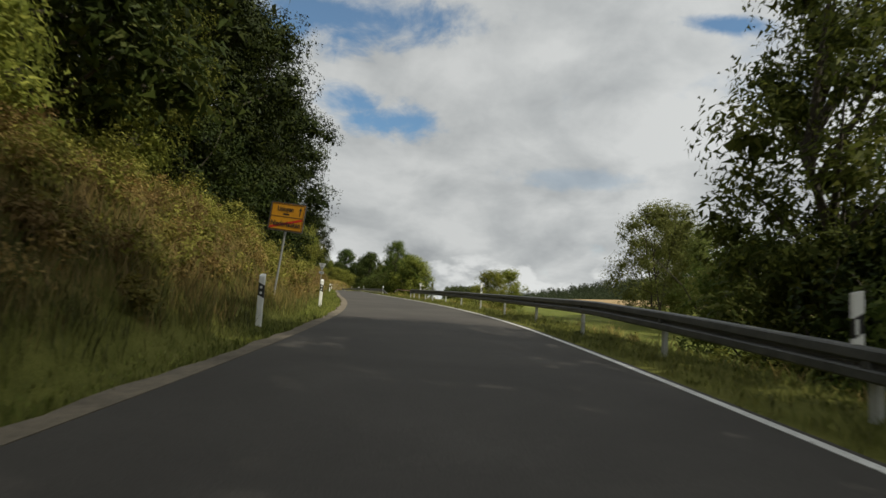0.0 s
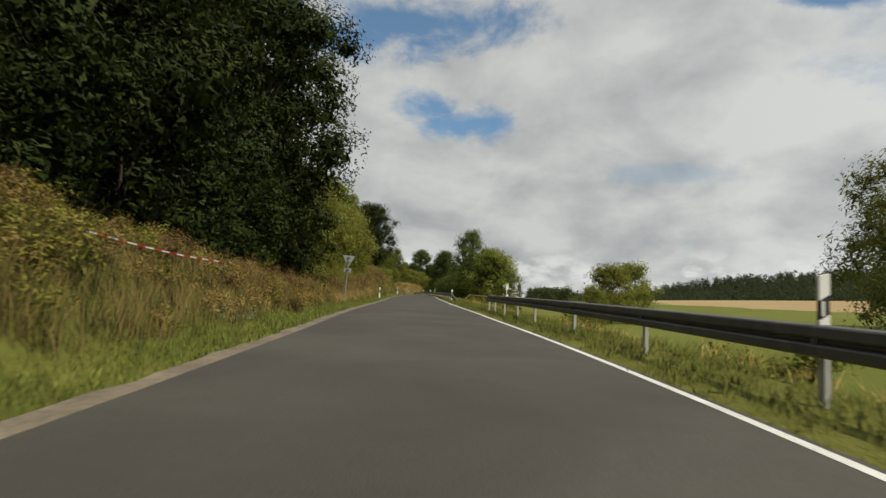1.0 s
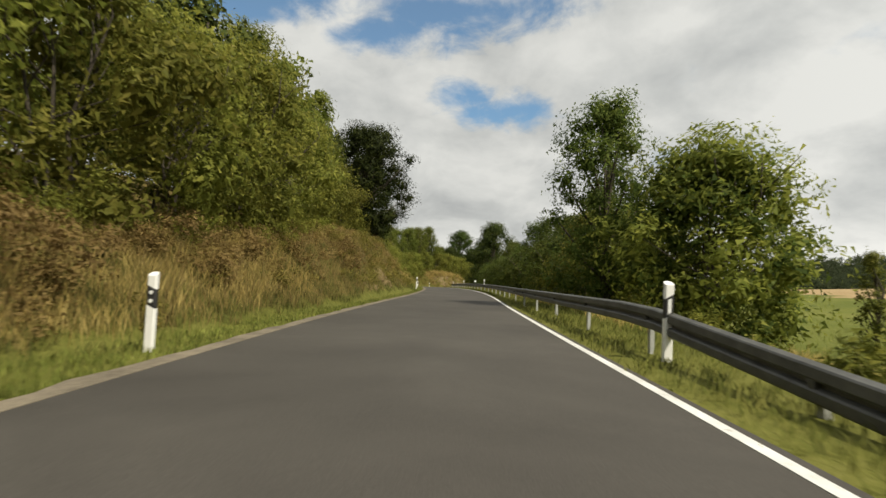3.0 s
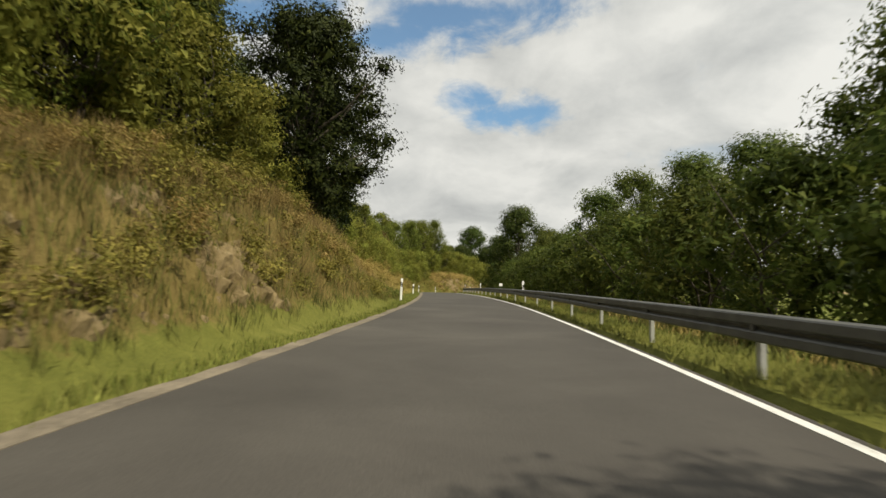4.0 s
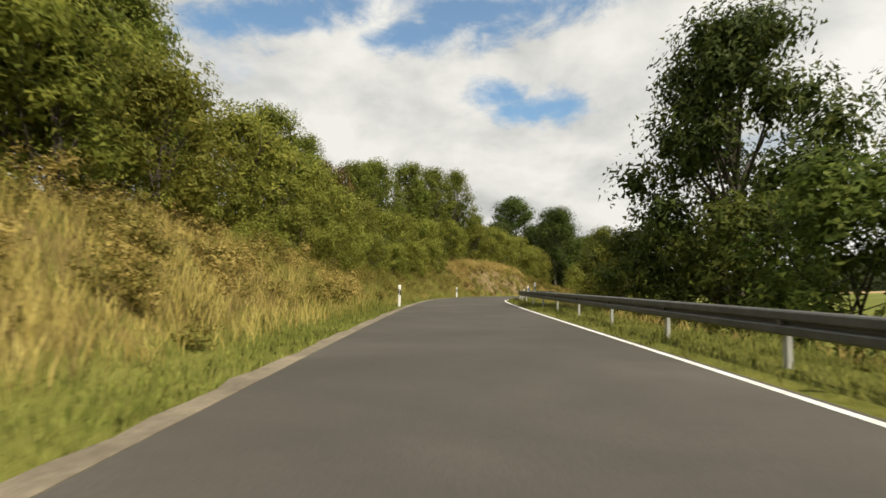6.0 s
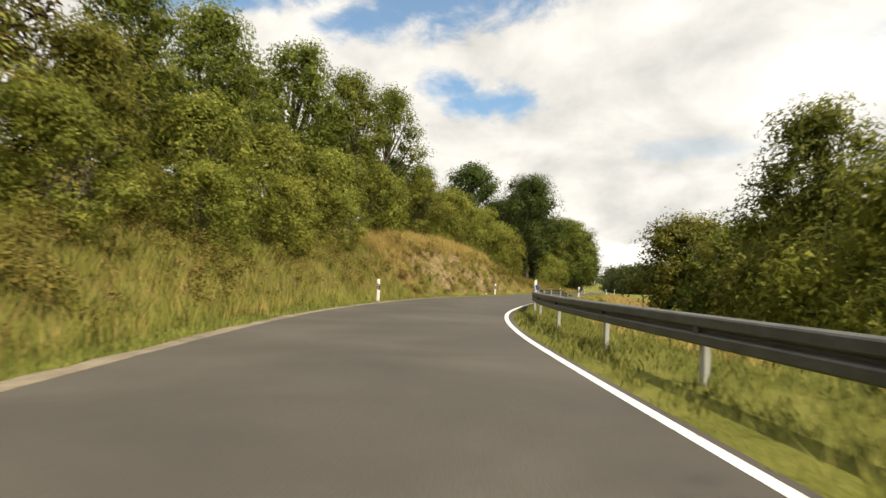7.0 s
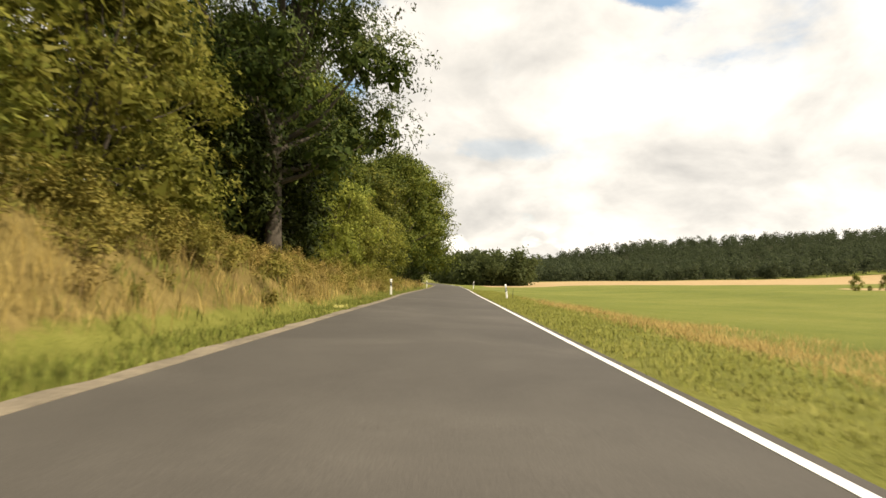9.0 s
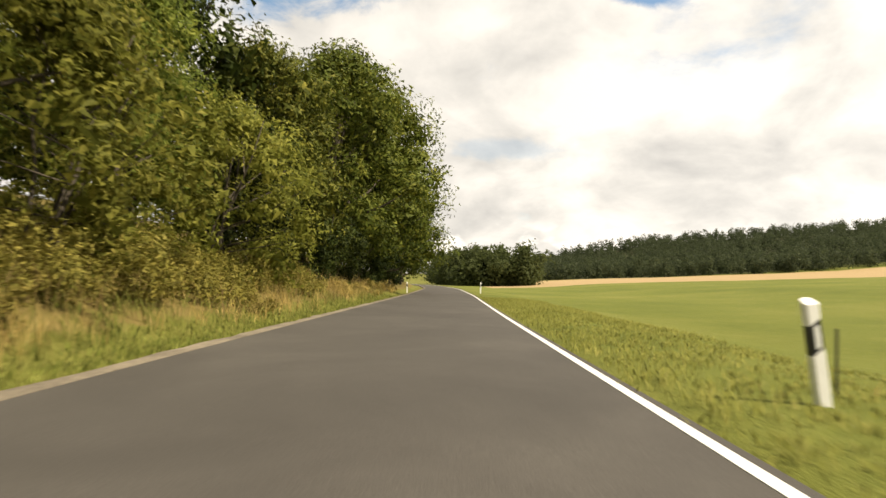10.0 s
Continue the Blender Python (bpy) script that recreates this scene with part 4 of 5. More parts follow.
def on_rail(y, off, head):
    hx, hy = (float(v) for v in heading(y))
    d = off(y) + 0.05
    return Matrix.LocRotScale((float(road_x(y)) + hy * d, y - hx * d, float(road_z(y)) + head), Euler((0, 0, radians(along(y)))), None)


high1 = lambda y: np.interp(y, [-5, 4, 8, 12, 16, 24], [0.62, 0.63, 0.75, 0.83, 0.80, 0.77])
off1 = lambda y: 3.55 + 0 * y
off2 = lambda y: np.interp(y, [60, 150, 170, 183, 190, 198, 207], [3.45, 3.4, 3.28, 3.36, 3.58, 3.70, 3.72])
guard_rail("grey steel guard rail on posts above the embankment", -16.9, 46.6, off1, 0, 0, high1, list(np.arange(-15.3, 37, 4.0)) + [39.4, 42.0, 44.4, 46.2])
guard_rail("long grey steel guard rail following the bend, ends sunk", 62.5, 207.0, off2, 8.0, 10.0, lambda y: 0.70, list(np.arange(66.7, 168, 3.6)) + [170.4, 174.0, 177.6, 181.0, 184.2, 187.6, 191.0, 194.4, 198.0, 201.5])
rail_post = delineator("white post head with black band fixed on the guard rail", on_rail=True)
rail_post.matrix_basis = on_rail(4.9, off1, 0.63)
for y, o in ((24.7, off1), (41.6, off1), (114.3, off2), (140.3, off2), (163.3, off2)):
    copy_thing(rail_post, on_rail(y, o, 0.74 if y < 60 else 0.66))
blue_head = delineator("white post head with blue wing fixed on the guard rail", on_rail=True, blue=True)
blue_head.matrix_basis = on_rail(184.0, off2, 0.62)


# ---- signs and tape ----
def town_sign():
    ob = empty("town_exit_sign", "yellow town exit sign with red slash on a grey post", "road sign")
    for x in (0.0,):
        bm = bmesh.new()
        tube(bm, [(x, 0.04, -0.3), (x, 0.04, 1.4), (x, 0.04, 2.9)], [0.03, 0.03, 0.03], 10)
        part("post", bm, SIGNBACK, ob)
    bm = bmesh.new()
    box(bm, -0.53, 0.53, -0.010, 0.004, 2.13, 2.92, 0.02)
    part("rim", bm, STEEL, ob, "grey rounded rim")
    bm = bmesh.new()
    box(bm, -0.50, 0.50, -0.016, -0.004, 2.16, 2.89, 0.004)
    board = part("board", bm, SIGNYELLOW, ob)
    for a, b, c, d in ((-0.49, 0.49, 2.865, 2.88), (-0.49, 0.49, 2.17, 2.185), (-0.49, -0.475, 2.19, 2.86), (0.475, 0.49, 2.19, 2.86), (-0.475, 0.475, 2.52, 2.535)):
        bm = bmesh.new()
        box(bm, a, b, -0.0205, -0.0165, c, d)
        part("border_line", bm, BLACK, board)
    for words, size, x, z in (("Usingen", 0.19, -0.07, 2.68), ("Niederlauken", 0.205, 0.0, 2.27)):
        t = bpy.data.curves.new("words", "FONT")
        t.body, t.size, t.align_x, t.extrude, t.offset = words, size, "CENTER", 0.001, 0.004
        tmp = new("words", t)
        me = bpy.data.meshes.new_from_object(tmp)
        bpy.data.objects.remove(tmp)
        me.materials.append(BLACK)
        o = new("lettering", me)
        o.parent = board
        o.matrix_basis = Matrix.Translation((x, -0.0245, z)) @ Euler((math.pi / 2, 0, 0)).to_matrix().to_4x4() @ Matrix.Diagonal((0.80, 1, 1, 1))
    bm = bmesh.new()
    box(bm, -0.12, 0.06, -0.0205, -0.0165, 2.58, 2.62)
    part("lettering_bar", bm, BLACK, board)
    bm = bmesh.new()
    q = [bm.verts.new((x, -0.020, z)) for x, z in ((0.36, 2.58), (0.39, 2.58), (0.39, 2.74), (0.43, 2.72), (0.375, 2.83), (0.32, 2.72), (0.36, 2.74))]
    bm.faces.new(q)
    bmesh.ops.recalc_face_normals(bm, faces=bm.faces)
    part("arrow", bm, BLACK, board, "black upward arrow")
    bm = bmesh.new()
    r = bmesh.ops.create_cube(bm, size=1.0)
    for v in r["verts"]:
        v.co = Vector((v.co.x * 0.94, -0.0185 + v.co.y * 0.003, 2.35 + v.co.z * 0.06 + v.co.x * 0.27))
    part("slash", bm, RED, board, "red diagonal slash")
    return ob


ts = town_sign()
ts.matrix_basis = Matrix.LocRotScale(spot(15.3, -4.12, -0.28), Euler((0, 0.10, radians(-14))), None)


def yield_back():
    """The grey back of a triangular sign that hangs point down, with a small plate below."""
    ob = empty("give_way_sign", "grey back of a triangular road sign on a pole", "road sign")
    bm = bmesh.new()
    tube(bm, [(0, 0.0, -0.3), (0, 0, 1.3), (0, 0, 2.75)], [0.03, 0.03, 0.03], 10)
    part("pole", bm, SIGNBACK, ob)
    bm = bmesh.new()
    pts = [(-0.33, 2.72), (-0.30, 2.76), (0.30, 2.76), (0.33, 2.72), (0.03, 2.10), (-0.03, 2.10)]
    f = [bm.verts.new((x, 0.034, z)) for x, z in pts]
    g = [bm.verts.new((x, 0.042, z)) for x, z in pts]
    bm.faces.new(f)
    bm.faces.new(g[::-1])
    for i in range(6):
        bm.faces.new((f[i], g[i], g[(i + 1) % 6], f[(i + 1) % 6]))
    bmesh.ops.recalc_face_normals(bm, faces=bm.faces)
    part("plate", bm, SIGNBACK, ob, "triangular plate")
    for z in (2.62, 2.36, 1.90):
        bm = bmesh.new()
        box(bm, -0.10, 0.10, -0.036, 0.034, z - 0.02, z + 0.02, 0.003)
        part("clamp", bm, STEEL, ob)
    bm = bmesh.new()
    box(bm, -0.21, 0.21, 0.034, 0.042, 1.78, 2.02, 0.003)
    part("lower_plate", bm, SIGNBACK, ob, "small pale rectangular plate")
    return ob


yb = yield_back()
yb.matrix_basis = Matrix.LocRotScale(spot(51.2, -4.08), Euler((0, 0.05, radians(along(57) + 12))), None)


def plate_sign():
    ob = empty("small_plate_sign", "small white plate on a short post behind the rail", "road sign")
    bm = bmesh.new()
    tube(bm, [(0, 0, -1.2), (0, 0, 0.2), (0, 0, 1.0)], [0.02, 0.02, 0.02], 8)
    part("post", bm, STEEL, ob)
    bm = bmesh.new()
    box(bm, -0.12, 0.12, -0.032, -0.022, 0.82, 1.02, 0.004)
    part("plate", bm, WHITE, ob)
    return ob


ps = plate_sign()
p0 = spot(125.6, 3.62)
ps.matrix_basis = Matrix.LocRotScale((p0.x, p0.y, float(road_z(125.6)) + 0.05), Euler((0, 0, radians(along(137)))), None)


def tape(name, a, b, width, blocks, label, posts, stake=0.035, sag=0.16):
    """Red and white barrier tape from a to b, sagging a little."""
    ob = empty(name, label, "barrier tape")
    a, b = Vector(a), Vector(b)
    n = blocks
    for k in range(n):
        q = [a.lerp(b, (k + e) / n) - Vector((0, 0, sag * math.sin(math.pi * (k + e) / n))) for e in (0, 1)]
        bm = bmesh.new()
        v = [bm.verts.new(p + Vector((0, dy, dz))) for dy in (0, 0.006) for p in q for dz in (-width / 2, width / 2)]
        for f in ((0, 1, 3, 2), (4, 6, 7, 5), (0, 2, 6, 4), (1, 5, 7, 3)):
            bm.faces.new([v[i] for i in f])
        part("tape_band", bm, TAPERED if k % 2 else TAPEWHITE, ob)
    for p in posts:
        g = float(land(p[0], p[1]))
        for k in range(4):
            z0, z1 = g - 0.2 + (p[2] - g + 0.25) * k / 4, g - 0.2 + (p[2] - g + 0.25) * (k + 1) / 4
            bm = bmesh.new()
            tube(bm, [(p[0], p[1], z0), (p[0], p[1], (z0 + z1) / 2), (p[0], p[1], z1)], [stake] * 3, 8)
            part("stake_piece", bm, BARK, ob)
    return ob


a, b = spot(27.6, -5.05), spot(31.9, -4.55)
a.z, b.z = float(road_z(27.0)) + 1.52, float(road_z(31.6)) + 1.28
tape("barrier_tape", a, b, 0.026, 18, "thin red and white barrier tape strung along the bank", (a, b), stake=0.012, sag=0.05)
a, b = spot(56.0, 3.65), spot(49.6, 4.7)
a.z, b.z = float(road_z(56.0)) + 0.71, float(road_z(49.6)) + 0.71
tp = tape("barrier_tape", a, b, 0.05, 24, "red and white barrier tape strung between two thin stakes", (a, b), stake=0.009, sag=0.03)
for k in range(4):
    # its loose end hangs down
    p, q = (a + Vector((-0.015 * e * e, -0.02 * e, -0.055 * e - 0.01)) for e in (k, k + 1))
    bm = bmesh.new()
    v = [bm.verts.new(u + Vector((dx, dy, 0))) for dy in (0, 0.006) for u in (p, q) for dx in (-0.03, 0.03)]
    for f in ((0, 1, 3, 2), (4, 6, 7, 5), (0, 2, 6, 4), (1, 5, 7, 3)):
        bm.faces.new([v[n] for n in f])
    part("tape_end", bm, TAPEWHITE if k % 2 else TAPERED, tp)


def umbel_plant(height, seed):
    """A tall herb with flat heads of small white flowers."""
    r = np.random.default_rng(seed)
    ob = empty("flowering_herb", "tall green herb with flat white flower heads", "plant")
    bm = bmesh.new()
    tube(bm, [(0, 0, -0.1), (0.02, 0.01, height * 0.5), (0.03, 0.02, height * 0.95)], [0.012, 0.009, 0.005], 6)
    heads = []
    for k in range(6):
        q = 6.28 * k / 6 + r.normal() * 0.3
        low, out_ = height * (0.45 + 0.08 * k), 0.20 - 0.018 * k
        tip = Vector((math.cos(q) * out_, math.sin(q) * out_, height * (0.80 + 0.035 * k)))
        tube(bm, [(0.02, 0.01, low), (tip.x * 0.7, tip.y * 0.7, (low + tip.z) / 2), tip], [0.006, 0.005, 0.003], 5)
        heads.append(tip)
    part("stem", bm, BLADE, ob)
    for tip in heads:
        bm = bmesh.new()
        bmesh.ops.create_icosphere(bm, subdivisions=3, radius=0.075)
        for v in bm.verts:
            v.co = tip + Vector((v.co.x, v.co.y, v.co.z * 0.28)) * (0.85 + 0.35 * r.random()) + Vector((0, 0, 0.015))
        part("flower_head", bm, UMBEL, ob, "flat head of white flowers")
    me = leaf_mesh("leaves", r, [(0, 0, height * f) for f in (0.12, 0.3, 0.45)], [0.22, 0.2, 0.14], 90, 0.07, BLADE)
    new("leaves", me).parent = ob
    return ob


for y, d, h, seed in ((47.8, 4.7, 1.5, 3), (48.6, 5.3, 1.2, 4)):
    p = spot(y, d)
    umbel_plant(h, seed).matrix_basis = Matrix.Translation(p)
fs = empty("field_stake", "thin dark stake in the field edge", "stake")
bm = bmesh.new()
tube(bm, [(0, 0, -0.2), (0.005, 0, 0.3), (0.01, 0, 0.62)], [0.014, 0.013, 0.012], 6)
part("stake", bm, BLACK, fs)
fs.matrix_basis = Matrix.Translation(spot(253.8, 4.15))


# ---- grasses ----
def blades(name, seed, count, ys, ds, height, width, mat, label, per=5, clump=0.10, keep=None, category="grass", follow=False):
    """Many thin bent blades in tufts, along a stretch of the roadside."""
    r = np.random.default_rng(seed)
    per = round(per * 1.5)
    y = ys[0] + (ys[1] - ys[0]) * r.random(count)
    d = ds[0] + (ds[1] - ds[0]) * r.random(count)
    if keep is not None:
        k = keep(y, d, r.random(count))
        y, d = y[k], d[k]
    if follow:
        d = d + shift(y) + np.where(d < 0, narrow(y), 0)
    hx, hy = heading(y)
    x, yy = road_x(y) + hy * d, y - hx * d
    tall = height[0] + (height[1] - height[0]) * (0.5 + 0.5 * lump(x, yy, 0.9, 2)) * (0.5 + 0.5 * r.random(len(x)))
    x, yy, tall = np.repeat(x, per), np.repeat(yy, per), np.repeat(tall, per)
    n = len(x)
    x, yy = x + r.normal(size=n) * clump, yy + r.normal(size=n) * clump
    tall = tall * (0.6 + 0.6 * r.random(n))
    z = land(x, yy)
    a = r.random(n) * 6.28
    side = np.repeat(np.where(d < 0, 1.0, -1.0), per)
    a = np.where(np.sin(a) * side + 0.8 * np.cos(a) < 0, a + math.pi, a)      # their faces turned to the road
    # a blade bends back from its face, more below the road, where the light comes through the grass
    lean = tall * (np.where(side > 0, 0.15, 0.45) + 0.40 * r.random(n))
    la = np.arctan2(np.cos(a), -np.sin(a)) + r.normal(size=n) * np.where(side > 0, 1.0, 0.6)
    w = width * (0.45 + 0.5 * r.random(n))
    cx, sx = np.cos(a) * w / 2, np.sin(a) * w / 2
    lx, ly = np.cos(la) * lean, np.sin(la) * lean
    v = np.stack([np.stack([x, yy, z - 0.03], -1), np.stack([x + cx + lx * 0.3, yy + sx + ly * 0.3, z + tall * 0.5], -1),
                  np.stack([x + lx, yy + ly, z + tall], -1), np.stack([x - cx + lx * 0.3, yy - sx + ly * 0.3, z + tall * 0.5], -1)], 1).reshape(-1, 3)
    me = bpy.data.meshes.new(name)
    me.vertices.add(4 * n)
    me.vertices.foreach_set("co", v.astype(np.float32).reshape(-1))
    me.loops.add(4 * n)
    me.loops.foreach_set("vertex_index", np.arange(4 * n, dtype=np.int32))
    me.polygons.add(n)
    me.polygons.foreach_set("loop_start", np.arange(0, 4 * n, 4, dtype=np.int32))
    me.materials.append(mat)
    me.update(calc_edges=True)
    me.validate()
    nor = r.normal(size=(n, 3)) * 0.38 + np.stack([lx, ly, 0 * lx], -1) * 0.4 + np.array([0.15, -0.1, 0.75])
    shade_soft(me, np.repeat(nor, 4, 0))
    return tagged(new(name, me), label, category, kind="stuff")


E0 = HALF + 0.25
Y0 = (2, 285)
blades("verge_grass", 21, 14000, Y0, (-E0 - 1.9, -E0), (0.05, 0.24), 0.022, BLADE, "short green grass along the verge", clump=0.18, follow=True, keep=lambda y, d, q: d > -HALF - flat_verge(y) - 0.45)
blades("verge_grass", 35, 6000, Y0, (-E0 - 1.7, -E0 + 0.1), (0.05, 0.16), 0.024, MEADOW, "short bright green grass beside the road edge", clump=0.14, follow=True, keep=lambda y, d, q: (d > -HALF - flat_verge(y) - 0.3) & (q < np.interp(y, [80, 86, 110, 116], [1, 0.25, 0.25, 1])))
blades("verge_grass", 22, 11000, (2, 205), (E0 - 0.3, E0 + 2.0), (0.05, 0.26), 0.022, BLADE, "short green grass along the verge", clump=0.08, follow=True, keep=lambda y, d, q: d > HALF - 0.02 + 1.15 * wide(y))


def bare(y, d):
    """Share of plants left on the rock and soil of the two cuttings and on the widened road."""
    y, d = np.asarray(y), np.asarray(d)
    f = np.where((y > 193) & (y < 218) & (d < -3.7) & (d > -6.2), 0.30, 1.0)
    f = np.where((y > 87) & (y < 99.5) & (d < -3.4) & (d > -5.0), 0.60, f)
    f = np.where((d < 0) & (d > -HALF - flat_verge(y) - 0.35 + 0.25 * lump(y, y * 0, 1.1, 2)), 0.06, f)
    f = np.where((y > 155) & (y < 190) & (d < 0), 0.55, f)
    return np.where((d > 0) & (d < HALF + 0.15 + wide(y)), 0.0, f)


# the first stretch of bank gets darker grass tones than the second
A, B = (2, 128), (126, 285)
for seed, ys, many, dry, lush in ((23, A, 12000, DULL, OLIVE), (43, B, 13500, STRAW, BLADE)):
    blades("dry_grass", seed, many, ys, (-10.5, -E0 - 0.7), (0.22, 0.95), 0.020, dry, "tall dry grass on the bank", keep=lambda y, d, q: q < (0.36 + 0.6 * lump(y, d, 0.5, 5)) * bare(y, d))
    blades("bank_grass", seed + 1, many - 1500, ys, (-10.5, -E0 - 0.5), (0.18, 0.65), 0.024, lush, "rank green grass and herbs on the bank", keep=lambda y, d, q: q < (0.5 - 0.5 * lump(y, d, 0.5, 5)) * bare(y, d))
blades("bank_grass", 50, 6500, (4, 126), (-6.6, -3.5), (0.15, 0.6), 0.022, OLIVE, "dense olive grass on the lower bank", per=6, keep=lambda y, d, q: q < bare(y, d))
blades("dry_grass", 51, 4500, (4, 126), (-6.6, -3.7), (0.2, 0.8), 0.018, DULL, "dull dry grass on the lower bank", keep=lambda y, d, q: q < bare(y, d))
blades("bank_grass", 47, 3500, (150, 192), (-8.0, -E0 - 0.9), (0.25, 0.8), 0.026, MEADOW, "tall green herbs at the foot of the bushes", clump=0.14)
blades("brown_stalks", 27, 12000, Y0, (-10.5, -E0 - 1.3), (0.35, 1.15), 0.020, BROWN, "brown withered stalks on the bank", per=4, category="weeds", keep=lambda y, d, q: q < (0.4 + 0.6 * lump(y, d, 0.35, 9)) * bare(y, d) * np.where(y < 128, 1.2, 0.7))
blades("field_edge_grass", 48, 8500, (200, 285), (E0 - 0.25, 6.6), (0.04, 0.15), 0.024, MEADOW, "short green grass between road and field", clump=0.08, follow=True, keep=lambda y, d, q: d > HALF - 0.02 + 1.15 * wide(y))
blades("field_edge_straw", 49, 5600, (201, 254), (5.0, 11.5), (0.12, 0.42), 0.018, STRAW, "thin pale dry grass along the field edge", clump=0.35, keep=lambda y, d, q: (q < 0.5 + 0.5 * lump(y, d, 0.5, 7)) & (d < 12.5 - np.clip((y - 236) / 3, 0, 6)))
blades("dry_grass", 25, 11000, (2, 203), (E0 + 1.6, E0 + 8.0), (0.18, 0.60), 0.020, STRAW, "dry straw-coloured grass below the verge", keep=lambda y, d, q: q < 0.5 + 0.5 * lump(y, d, 0.6, 3))
blades("embankment_grass", 26, 9500, (2, 203), (E0 + 1.2, E0 + 8.0), (0.15, 0.50), 0.022, BLADE, "green grass below the verge", keep=lambda y, d, q: q < 0.6 - 0.4 * lump(y, d, 0.6, 3))
blades("dry_grass", 52, 2400, (122, 160), (-8.2, -4.0), (0.25, 0.9), 0.020, STRAW, "golden dry grass on the bank", clump=0.15)
blades("dry_grass", 53, 2200, (50, 82), (-7.5, -4.2), (0.25, 0.9), 0.018, STRAW, "tall golden grass on the bank", clump=0.15)
blades("cut_top_grass", 31, 3800, (192, 217), (-7.6, -5.6), (0.55, 1.3), 0.018, STRAW, "long pale dry grass hanging over the rock cut", clump=0.16)
blades("cut_top_grass", 32, 1200, (88, 113), (-7.6, -5.2), (0.45, 1.0), 0.018, DULL, "long dry grass above the low rock", clump=0.16)
blades("rock_tufts", 33, 2300, (192, 217), (-5.6, -3.7), (0.10, 0.40), 0.016, STRAW, "dry tufts growing from the rock", clump=0.07, keep=lambda y, d, q: q < 0.5 + 0.5 * lump(y, d, 1.3, 6))
blades("rock_tufts", 34, 2300, (192, 217), (-5.6, -3.7), (0.10, 0.36), 0.020, BLADE, "green tufts growing from the rock", clump=0.07, keep=lambda y, d, q: q < 0.5 - 0.5 * lump(y, d, 1.3, 6))
blades("flower_clump", 28, 20, (206.6, 208.4), (-4.0, -3.6), (0.12, 0.28), 0.04, YELLOW, "small yellow wild flowers in the verge", per=7, category="flowers")
blades("flower_clump", 30, 9, (236.6, 237.6), (-3.3, -3.0), (0.10, 0.25), 0.035, YELLOW, "a few yellow wild flowers in the verge", per=5, category="flowers")



# weeds and low scrub on the bank
def scrub(name, seed, count, dist, size, leaf, mat, label, end=288, start=3):
    r = np.random.default_rng(seed)
    cs, rs = [], []
    for _ in range(count):
        y, d = start + (end - start) * r.random(), dist[0] + (dist[1] - dist[0]) * r.random()
        s = size[0] + (size[1] - size[0]) * r.random() ** 1.5
        if d < 0:
            d = min(d, -HALF - float(flat_verge(y)) - 0.2 - 0.45 * s)
        p = spot(y, d)
        for k in range(4):
            cs.append((p.x + r.normal() * s * 0.35, p.y + r.normal() * s * 0.35, p.z + s * (0.15 + 0.2 * k)))
            rs.append(s * (0.5 - 0.08 * k))
    me = leaf_mesh(name, r, cs, rs, int(len(cs) * 38 * size[1] ** 0.7), leaf, mat, up=1.1, core=4, soft="up")
    return tagged(new(name, me), label, "weeds", kind="stuff")


scrub("bank_weeds", 61, 400, (-HALF - 1.3, -8.5), (0.25, 0.75), 0.06, WEED, "leafy yellow-green weeds scattered over the bank")
scrub("bank_herbs", 64, 130, (-HALF - 2.2, -8.8), (0.25, 0.7), 0.05, WITHER, "withered reddish brown herbs among the grass")
scrub("tall_weeds", 65, 95, (-4.9, -7.2), (0.7, 1.25), 0.07, WEED, "tall yellow-green weeds in a dense stand beside the road", 272, 249)
scrub("tall_weeds", 66, 50, (-5.0, -7.2), (0.6, 1.2), 0.07, WEED, "yellow-green and withered weeds at the foot of the bushes", 237, 221)
scrub("withered_weeds", 68, 70, (-5.0, -8.8), (0.6, 1.4), 0.065, WITHER, "tall reddish brown withered weeds on the bank", 76, 53)
scrub("cut_weeds", 67, 100, (-4.2, -6.6), (0.25, 0.7), 0.055, WEED, "yellow-green weeds growing out of the rock cut", 217, 193)
scrub("bank_brush", 71, 75, (-4.2, -8.0), (0.6, 1.4), 0.06, WEED, "green and yellowish brush covering the bank", 27, 2)
scrub("withered_brush", 72, 45, (-4.2, -7.5), (0.5, 1.2), 0.06, WITHER, "brown withered brush on the bank", 27, 2)
scrub("bank_brush", 73, 25, (-5.0, -8.5), (0.4, 1.0), 0.06, WEED, "low leafy brush below the oaks", 53, 26)
scrub("withered_brush", 74, 100, (-4.8, -8.5), (0.4, 1.0), 0.055, WITHER, "reddish brown dry brush below the oaks", 53, 26)
scrub("withered_brush", 75, 110, (-4.6, -8.6), (0.5, 1.3), 0.06, WITHER, "thick brown dry brush on the bank", 90, 52)
scrub("bank_brush", 76, 70, (-6.0, -9.2), (0.7, 1.7), 0.07, BUSH, "olive green brush in front of the trees", 92, 52)
scrub("bank_brush", 77, 130, (-3.6, -8.0), (0.4, 1.1), 0.055, WEED, "yellow-green leafy brush over the low rock", 112, 86)
scrub("withered_brush", 78, 40, (-4.5, -8.0), (0.4, 1.0), 0.055, WITHER, "brown dry brush over the low rock", 112, 86)
scrub("verge_herbs", 79, 45, (-3.5, -4.6), (0.25, 0.55), 0.05, BLADE, "lush green herbs round the roadside post", 124, 112)
scrub("bank_brush", 80, 130, (-4.6, -8.4), (0.5, 1.2), 0.06, WEED, "olive and yellow-green weeds on the bank", 192, 136)
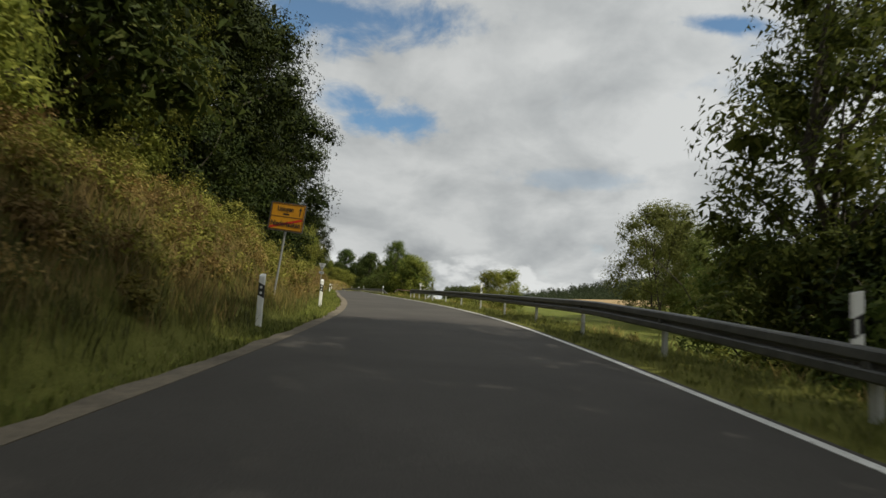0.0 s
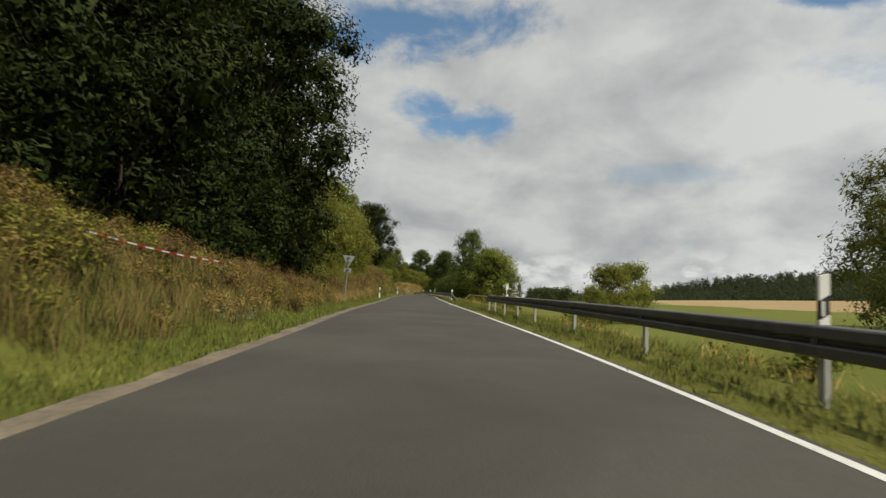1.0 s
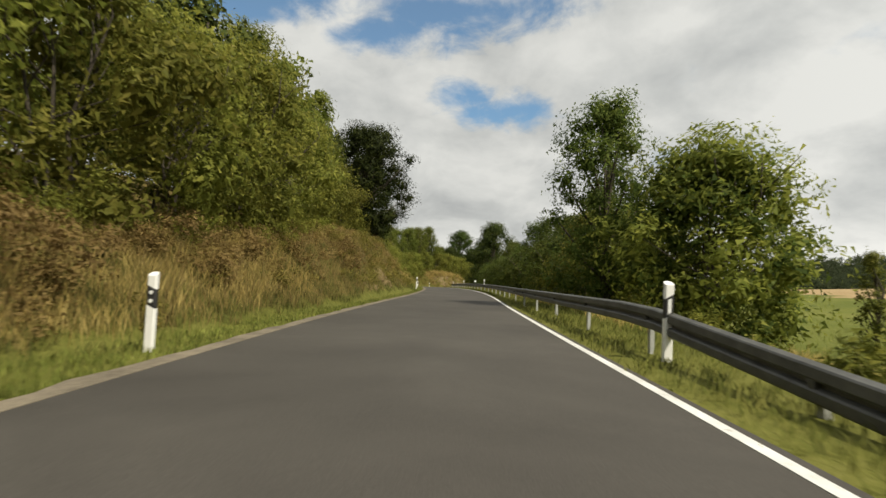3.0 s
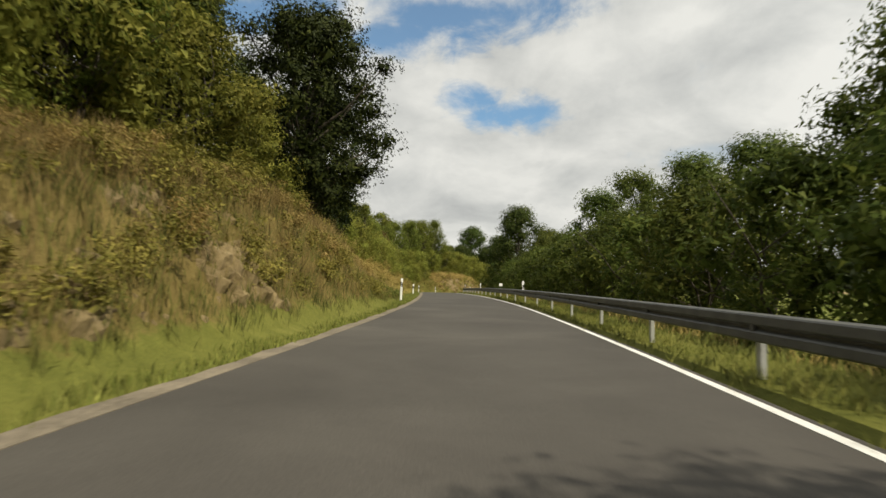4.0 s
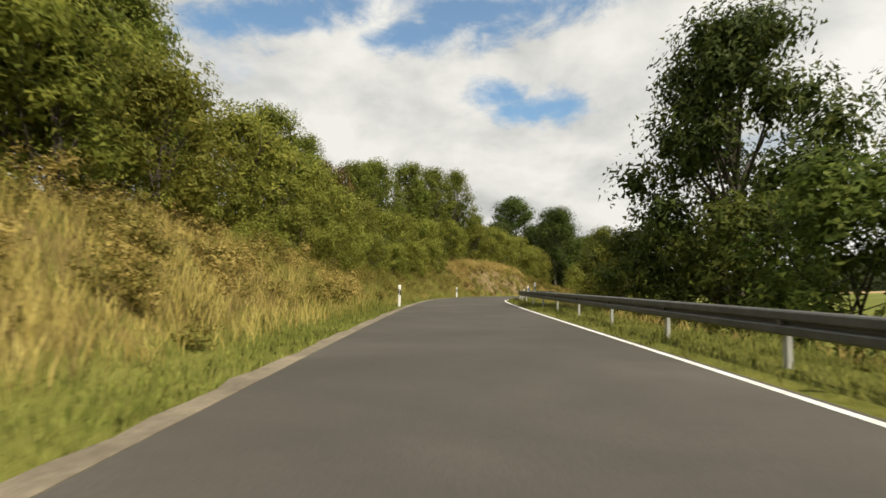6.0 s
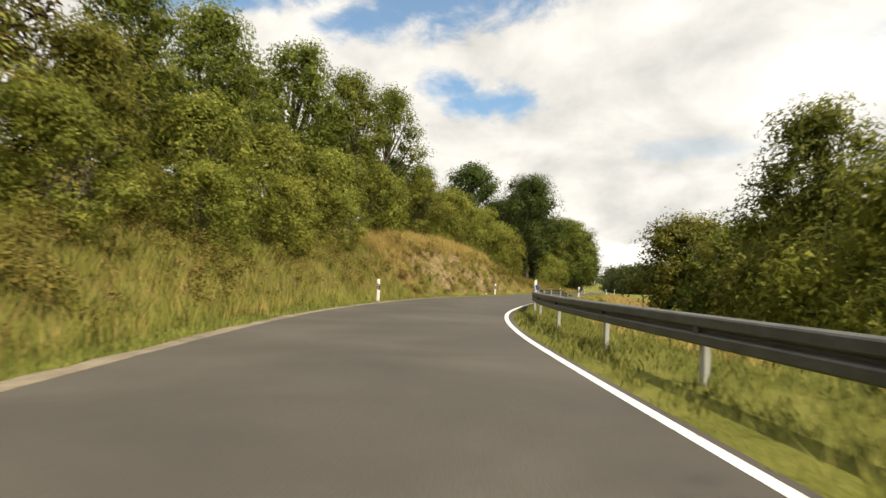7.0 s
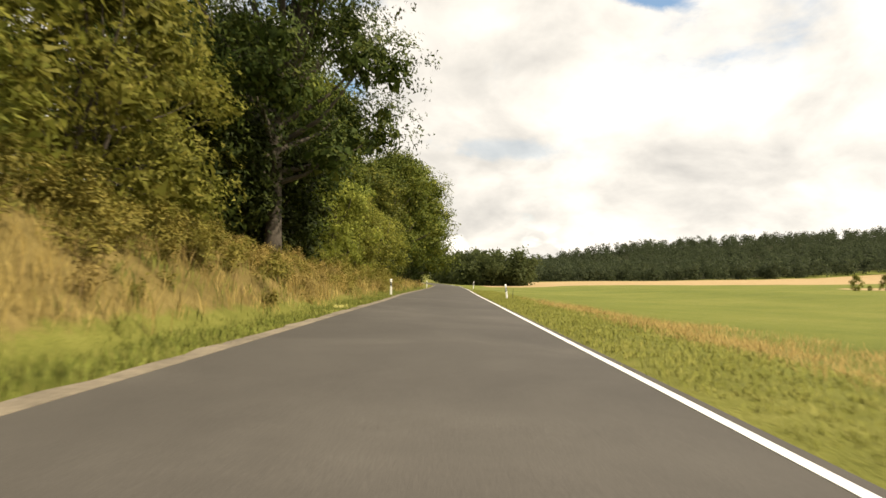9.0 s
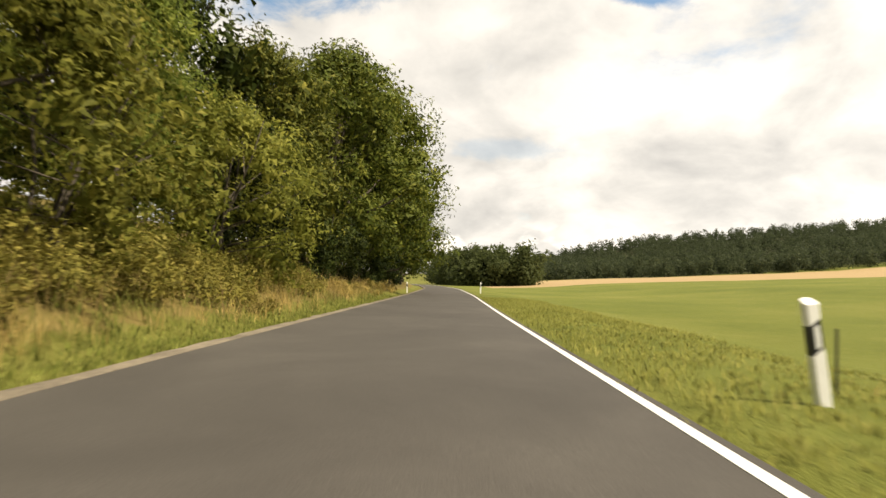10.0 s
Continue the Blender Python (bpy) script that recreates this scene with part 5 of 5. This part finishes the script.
scrub("bank_brush", 81, 60, (-4.6, -8.4), (0.4, 1.1), 0.06, WEED, "yellow-green weeds among golden grass", 250, 217)
scrub("withered_brush", 82, 35, (-4.6, -8.0), (0.4, 1.0), 0.055, WITHER, "pale brown dry weeds among golden grass", 250, 217)
scrub("golden_weeds", 83, 95, (-4.6, -8.6), (0.6, 1.4), 0.055, STRAW, "golden brown feathery dry weeds on the bank", 158, 113)
scrub("golden_weeds", 84, 40, (-5.4, -8.0), (0.4, 0.9), 0.05, STRAW, "golden dry weeds above the rock", 218, 193)
scrub("flower_clump", 85, 9, (-4.0, -4.6), (0.18, 0.34), 0.022, WHITEFL, "pale wild flowers at the foot of the bank", 33.0, 31.0)
scrub("withered_brush", 86, 70, (-4.0, -7.0), (0.4, 1.0), 0.05, STRAW, "straw-coloured dry brush on the lower bank", 48, 4)
scrub("withered_brush", 87, 110, (-3.9, -6.4), (0.25, 0.65), 0.045, WITHER, "brown withered weeds clinging to the rock cut", 217, 193)
scrub("golden_weeds", 88, 60, (-5.0, -7.2), (0.5, 1.0), 0.05, STRAW, "golden dry grass tufts crowning the rock cut", 217, 192)
scrub("golden_weeds", 89, 40, (-4.2, -6.0), (0.3, 0.8), 0.05, STRAW, "golden dry weeds at the foot of the oaks", 296, 272)
scrub("golden_weeds", 90, 55, (-4.6, -7.6), (0.5, 1.1), 0.05, STRAW, "golden dry weeds and grass below the oak", 251, 234)
scrub("golden_weeds", 91, 50, (-4.4, -8.0), (0.4, 1.0), 0.045, STRAW, "golden dry grass tufts on the bank above the low rock", 114, 84)
scrub("bank_scrub", 62, 150, (-6.6, -9.5), (0.6, 1.5), 0.075, BUSH, "low bramble and scrub at the foot of the trees")
scrub("embankment_scrub", 63, 95, (5.2, 8.0), (0.4, 1.0), 0.09, BUSH, "low scrub below the guard rail", 200)


# ---- rock cut ----
def rock_cut(label, y0, y1, count, seed, depth, size):
    """Broken rock coming out of the cut face of the bank: one jagged face in tilted beds, with loose blocks on it."""
    r = np.random.default_rng(seed)
    ob = empty("rock_cut", label, "rock face")
    ys, us = np.arange(y0, y1, 0.10), np.arange(0, 2.5, 0.10)
    gy_, gu_ = np.meshgrid(ys, us, indexing="ij")
    foot = HALF + np.interp(gy_, [92, 118, 190, 216], [0.85, 0.85, 1.15, 1.15])
    d = -(foot + gu_)
    hx, hy = heading(gy_)
    x, y = road_x(gy_) + hy * d, gy_ - hx * d
    z = land(x, y)
    bed = (gy_ * 0.55 + z * 1.25) * 2.6
    jag = np.abs((bed + 0.35 * lump(gy_, z, 2.1, seed)) % 1.0 - 0.5) * 0.34 + 0.13 * lump(gy_, z, 5.5, seed + 1) + r.normal(size=d.shape) * 0.035
    blocks = np.kron(r.normal(size=(d.shape[0] // 4 + 1, d.shape[1] // 3 + 1)), np.ones((4, 3)))[:d.shape[0], :d.shape[1]]
    chips = np.kron(r.normal(size=(d.shape[0] // 2 + 1, d.shape[1] // 2 + 1)), np.ones((2, 2)))[:d.shape[0], :d.shape[1]]
    jag = jag + 0.055 * blocks + 0.035 * chips
    patch = 0.34 * lump(gy_, z * 1.6, 0.75, seed + 2) + 0.16 * lump(gy_, z, 2.0, seed)
    jag = jag + 0.06 * lump(gy_, z * 1.3, 11.0, seed + 5)
    fade = np.minimum(np.minimum((gy_ - y0) / 2, (y1 - gy_) / 2), np.minimum(gu_ / 0.4, (2.5 - gu_) / 0.8))
    out_ = np.clip(jag + patch - depth, -0.25, 0.34) * np.clip(fade, 0, 1) - 0.25 * (1 - np.clip(fade, 0, 1))
    v = np.stack([x + out_ * 0.75, y, z + out_ * 0.45], -1).reshape(-1, 3)
    a, b = d.shape
    ix = np.arange(a * b).reshape(a, b)
    f = np.stack([ix[:-1, :-1], ix[1:, :-1], ix[1:, 1:], ix[:-1, 1:]], -1).reshape(-1, 4)
    link("rock_surface", v, f, ROCK, False, ob)
    shapes = []
    for k in range(6):
        bm = bmesh.new()
        bmesh.ops.create_cube(bm, size=1.0)
        bmesh.ops.subdivide_edges(bm, edges=bm.edges[:], cuts=1, use_grid_fill=True)
        for q in bm.verts:
            q.co += Vector(r.normal(size=3)) * 0.13
        me = bpy.data.meshes.new("rock_block")
        bm.to_mesh(me)
        bm.free()
        me.materials.append(ROCK)
        shapes.append(me)
    for i in range(count):
        i0, j0 = int(r.integers(a)), int(r.integers(b))
        if out_[i0, j0] < 0.02:
            continue
        o = new("rock_block", shapes[i % 6])
        o.parent = ob
        s = (0.10 + 0.22 * r.random() ** 2) * size
        o.matrix_basis = Matrix.LocRotScale(Vector(v.reshape(a, b, 3)[i0, j0]) - Vector((0.02, 0, 0.04)), Euler((0.5 + r.normal() * 0.2, 0.6 + r.normal() * 0.25, r.normal() * 0.4)), (s * 0.8, s * 1.5, s * 0.5))
    return ob


rock_cut("broken brown rock face of the road cutting", 193.5, 217.0, 280, 3, 0.07, 0.75)
rock_cut("low broken rock showing through dry grass", 88.5, 99.0, 60, 4, 0.12, 0.55)
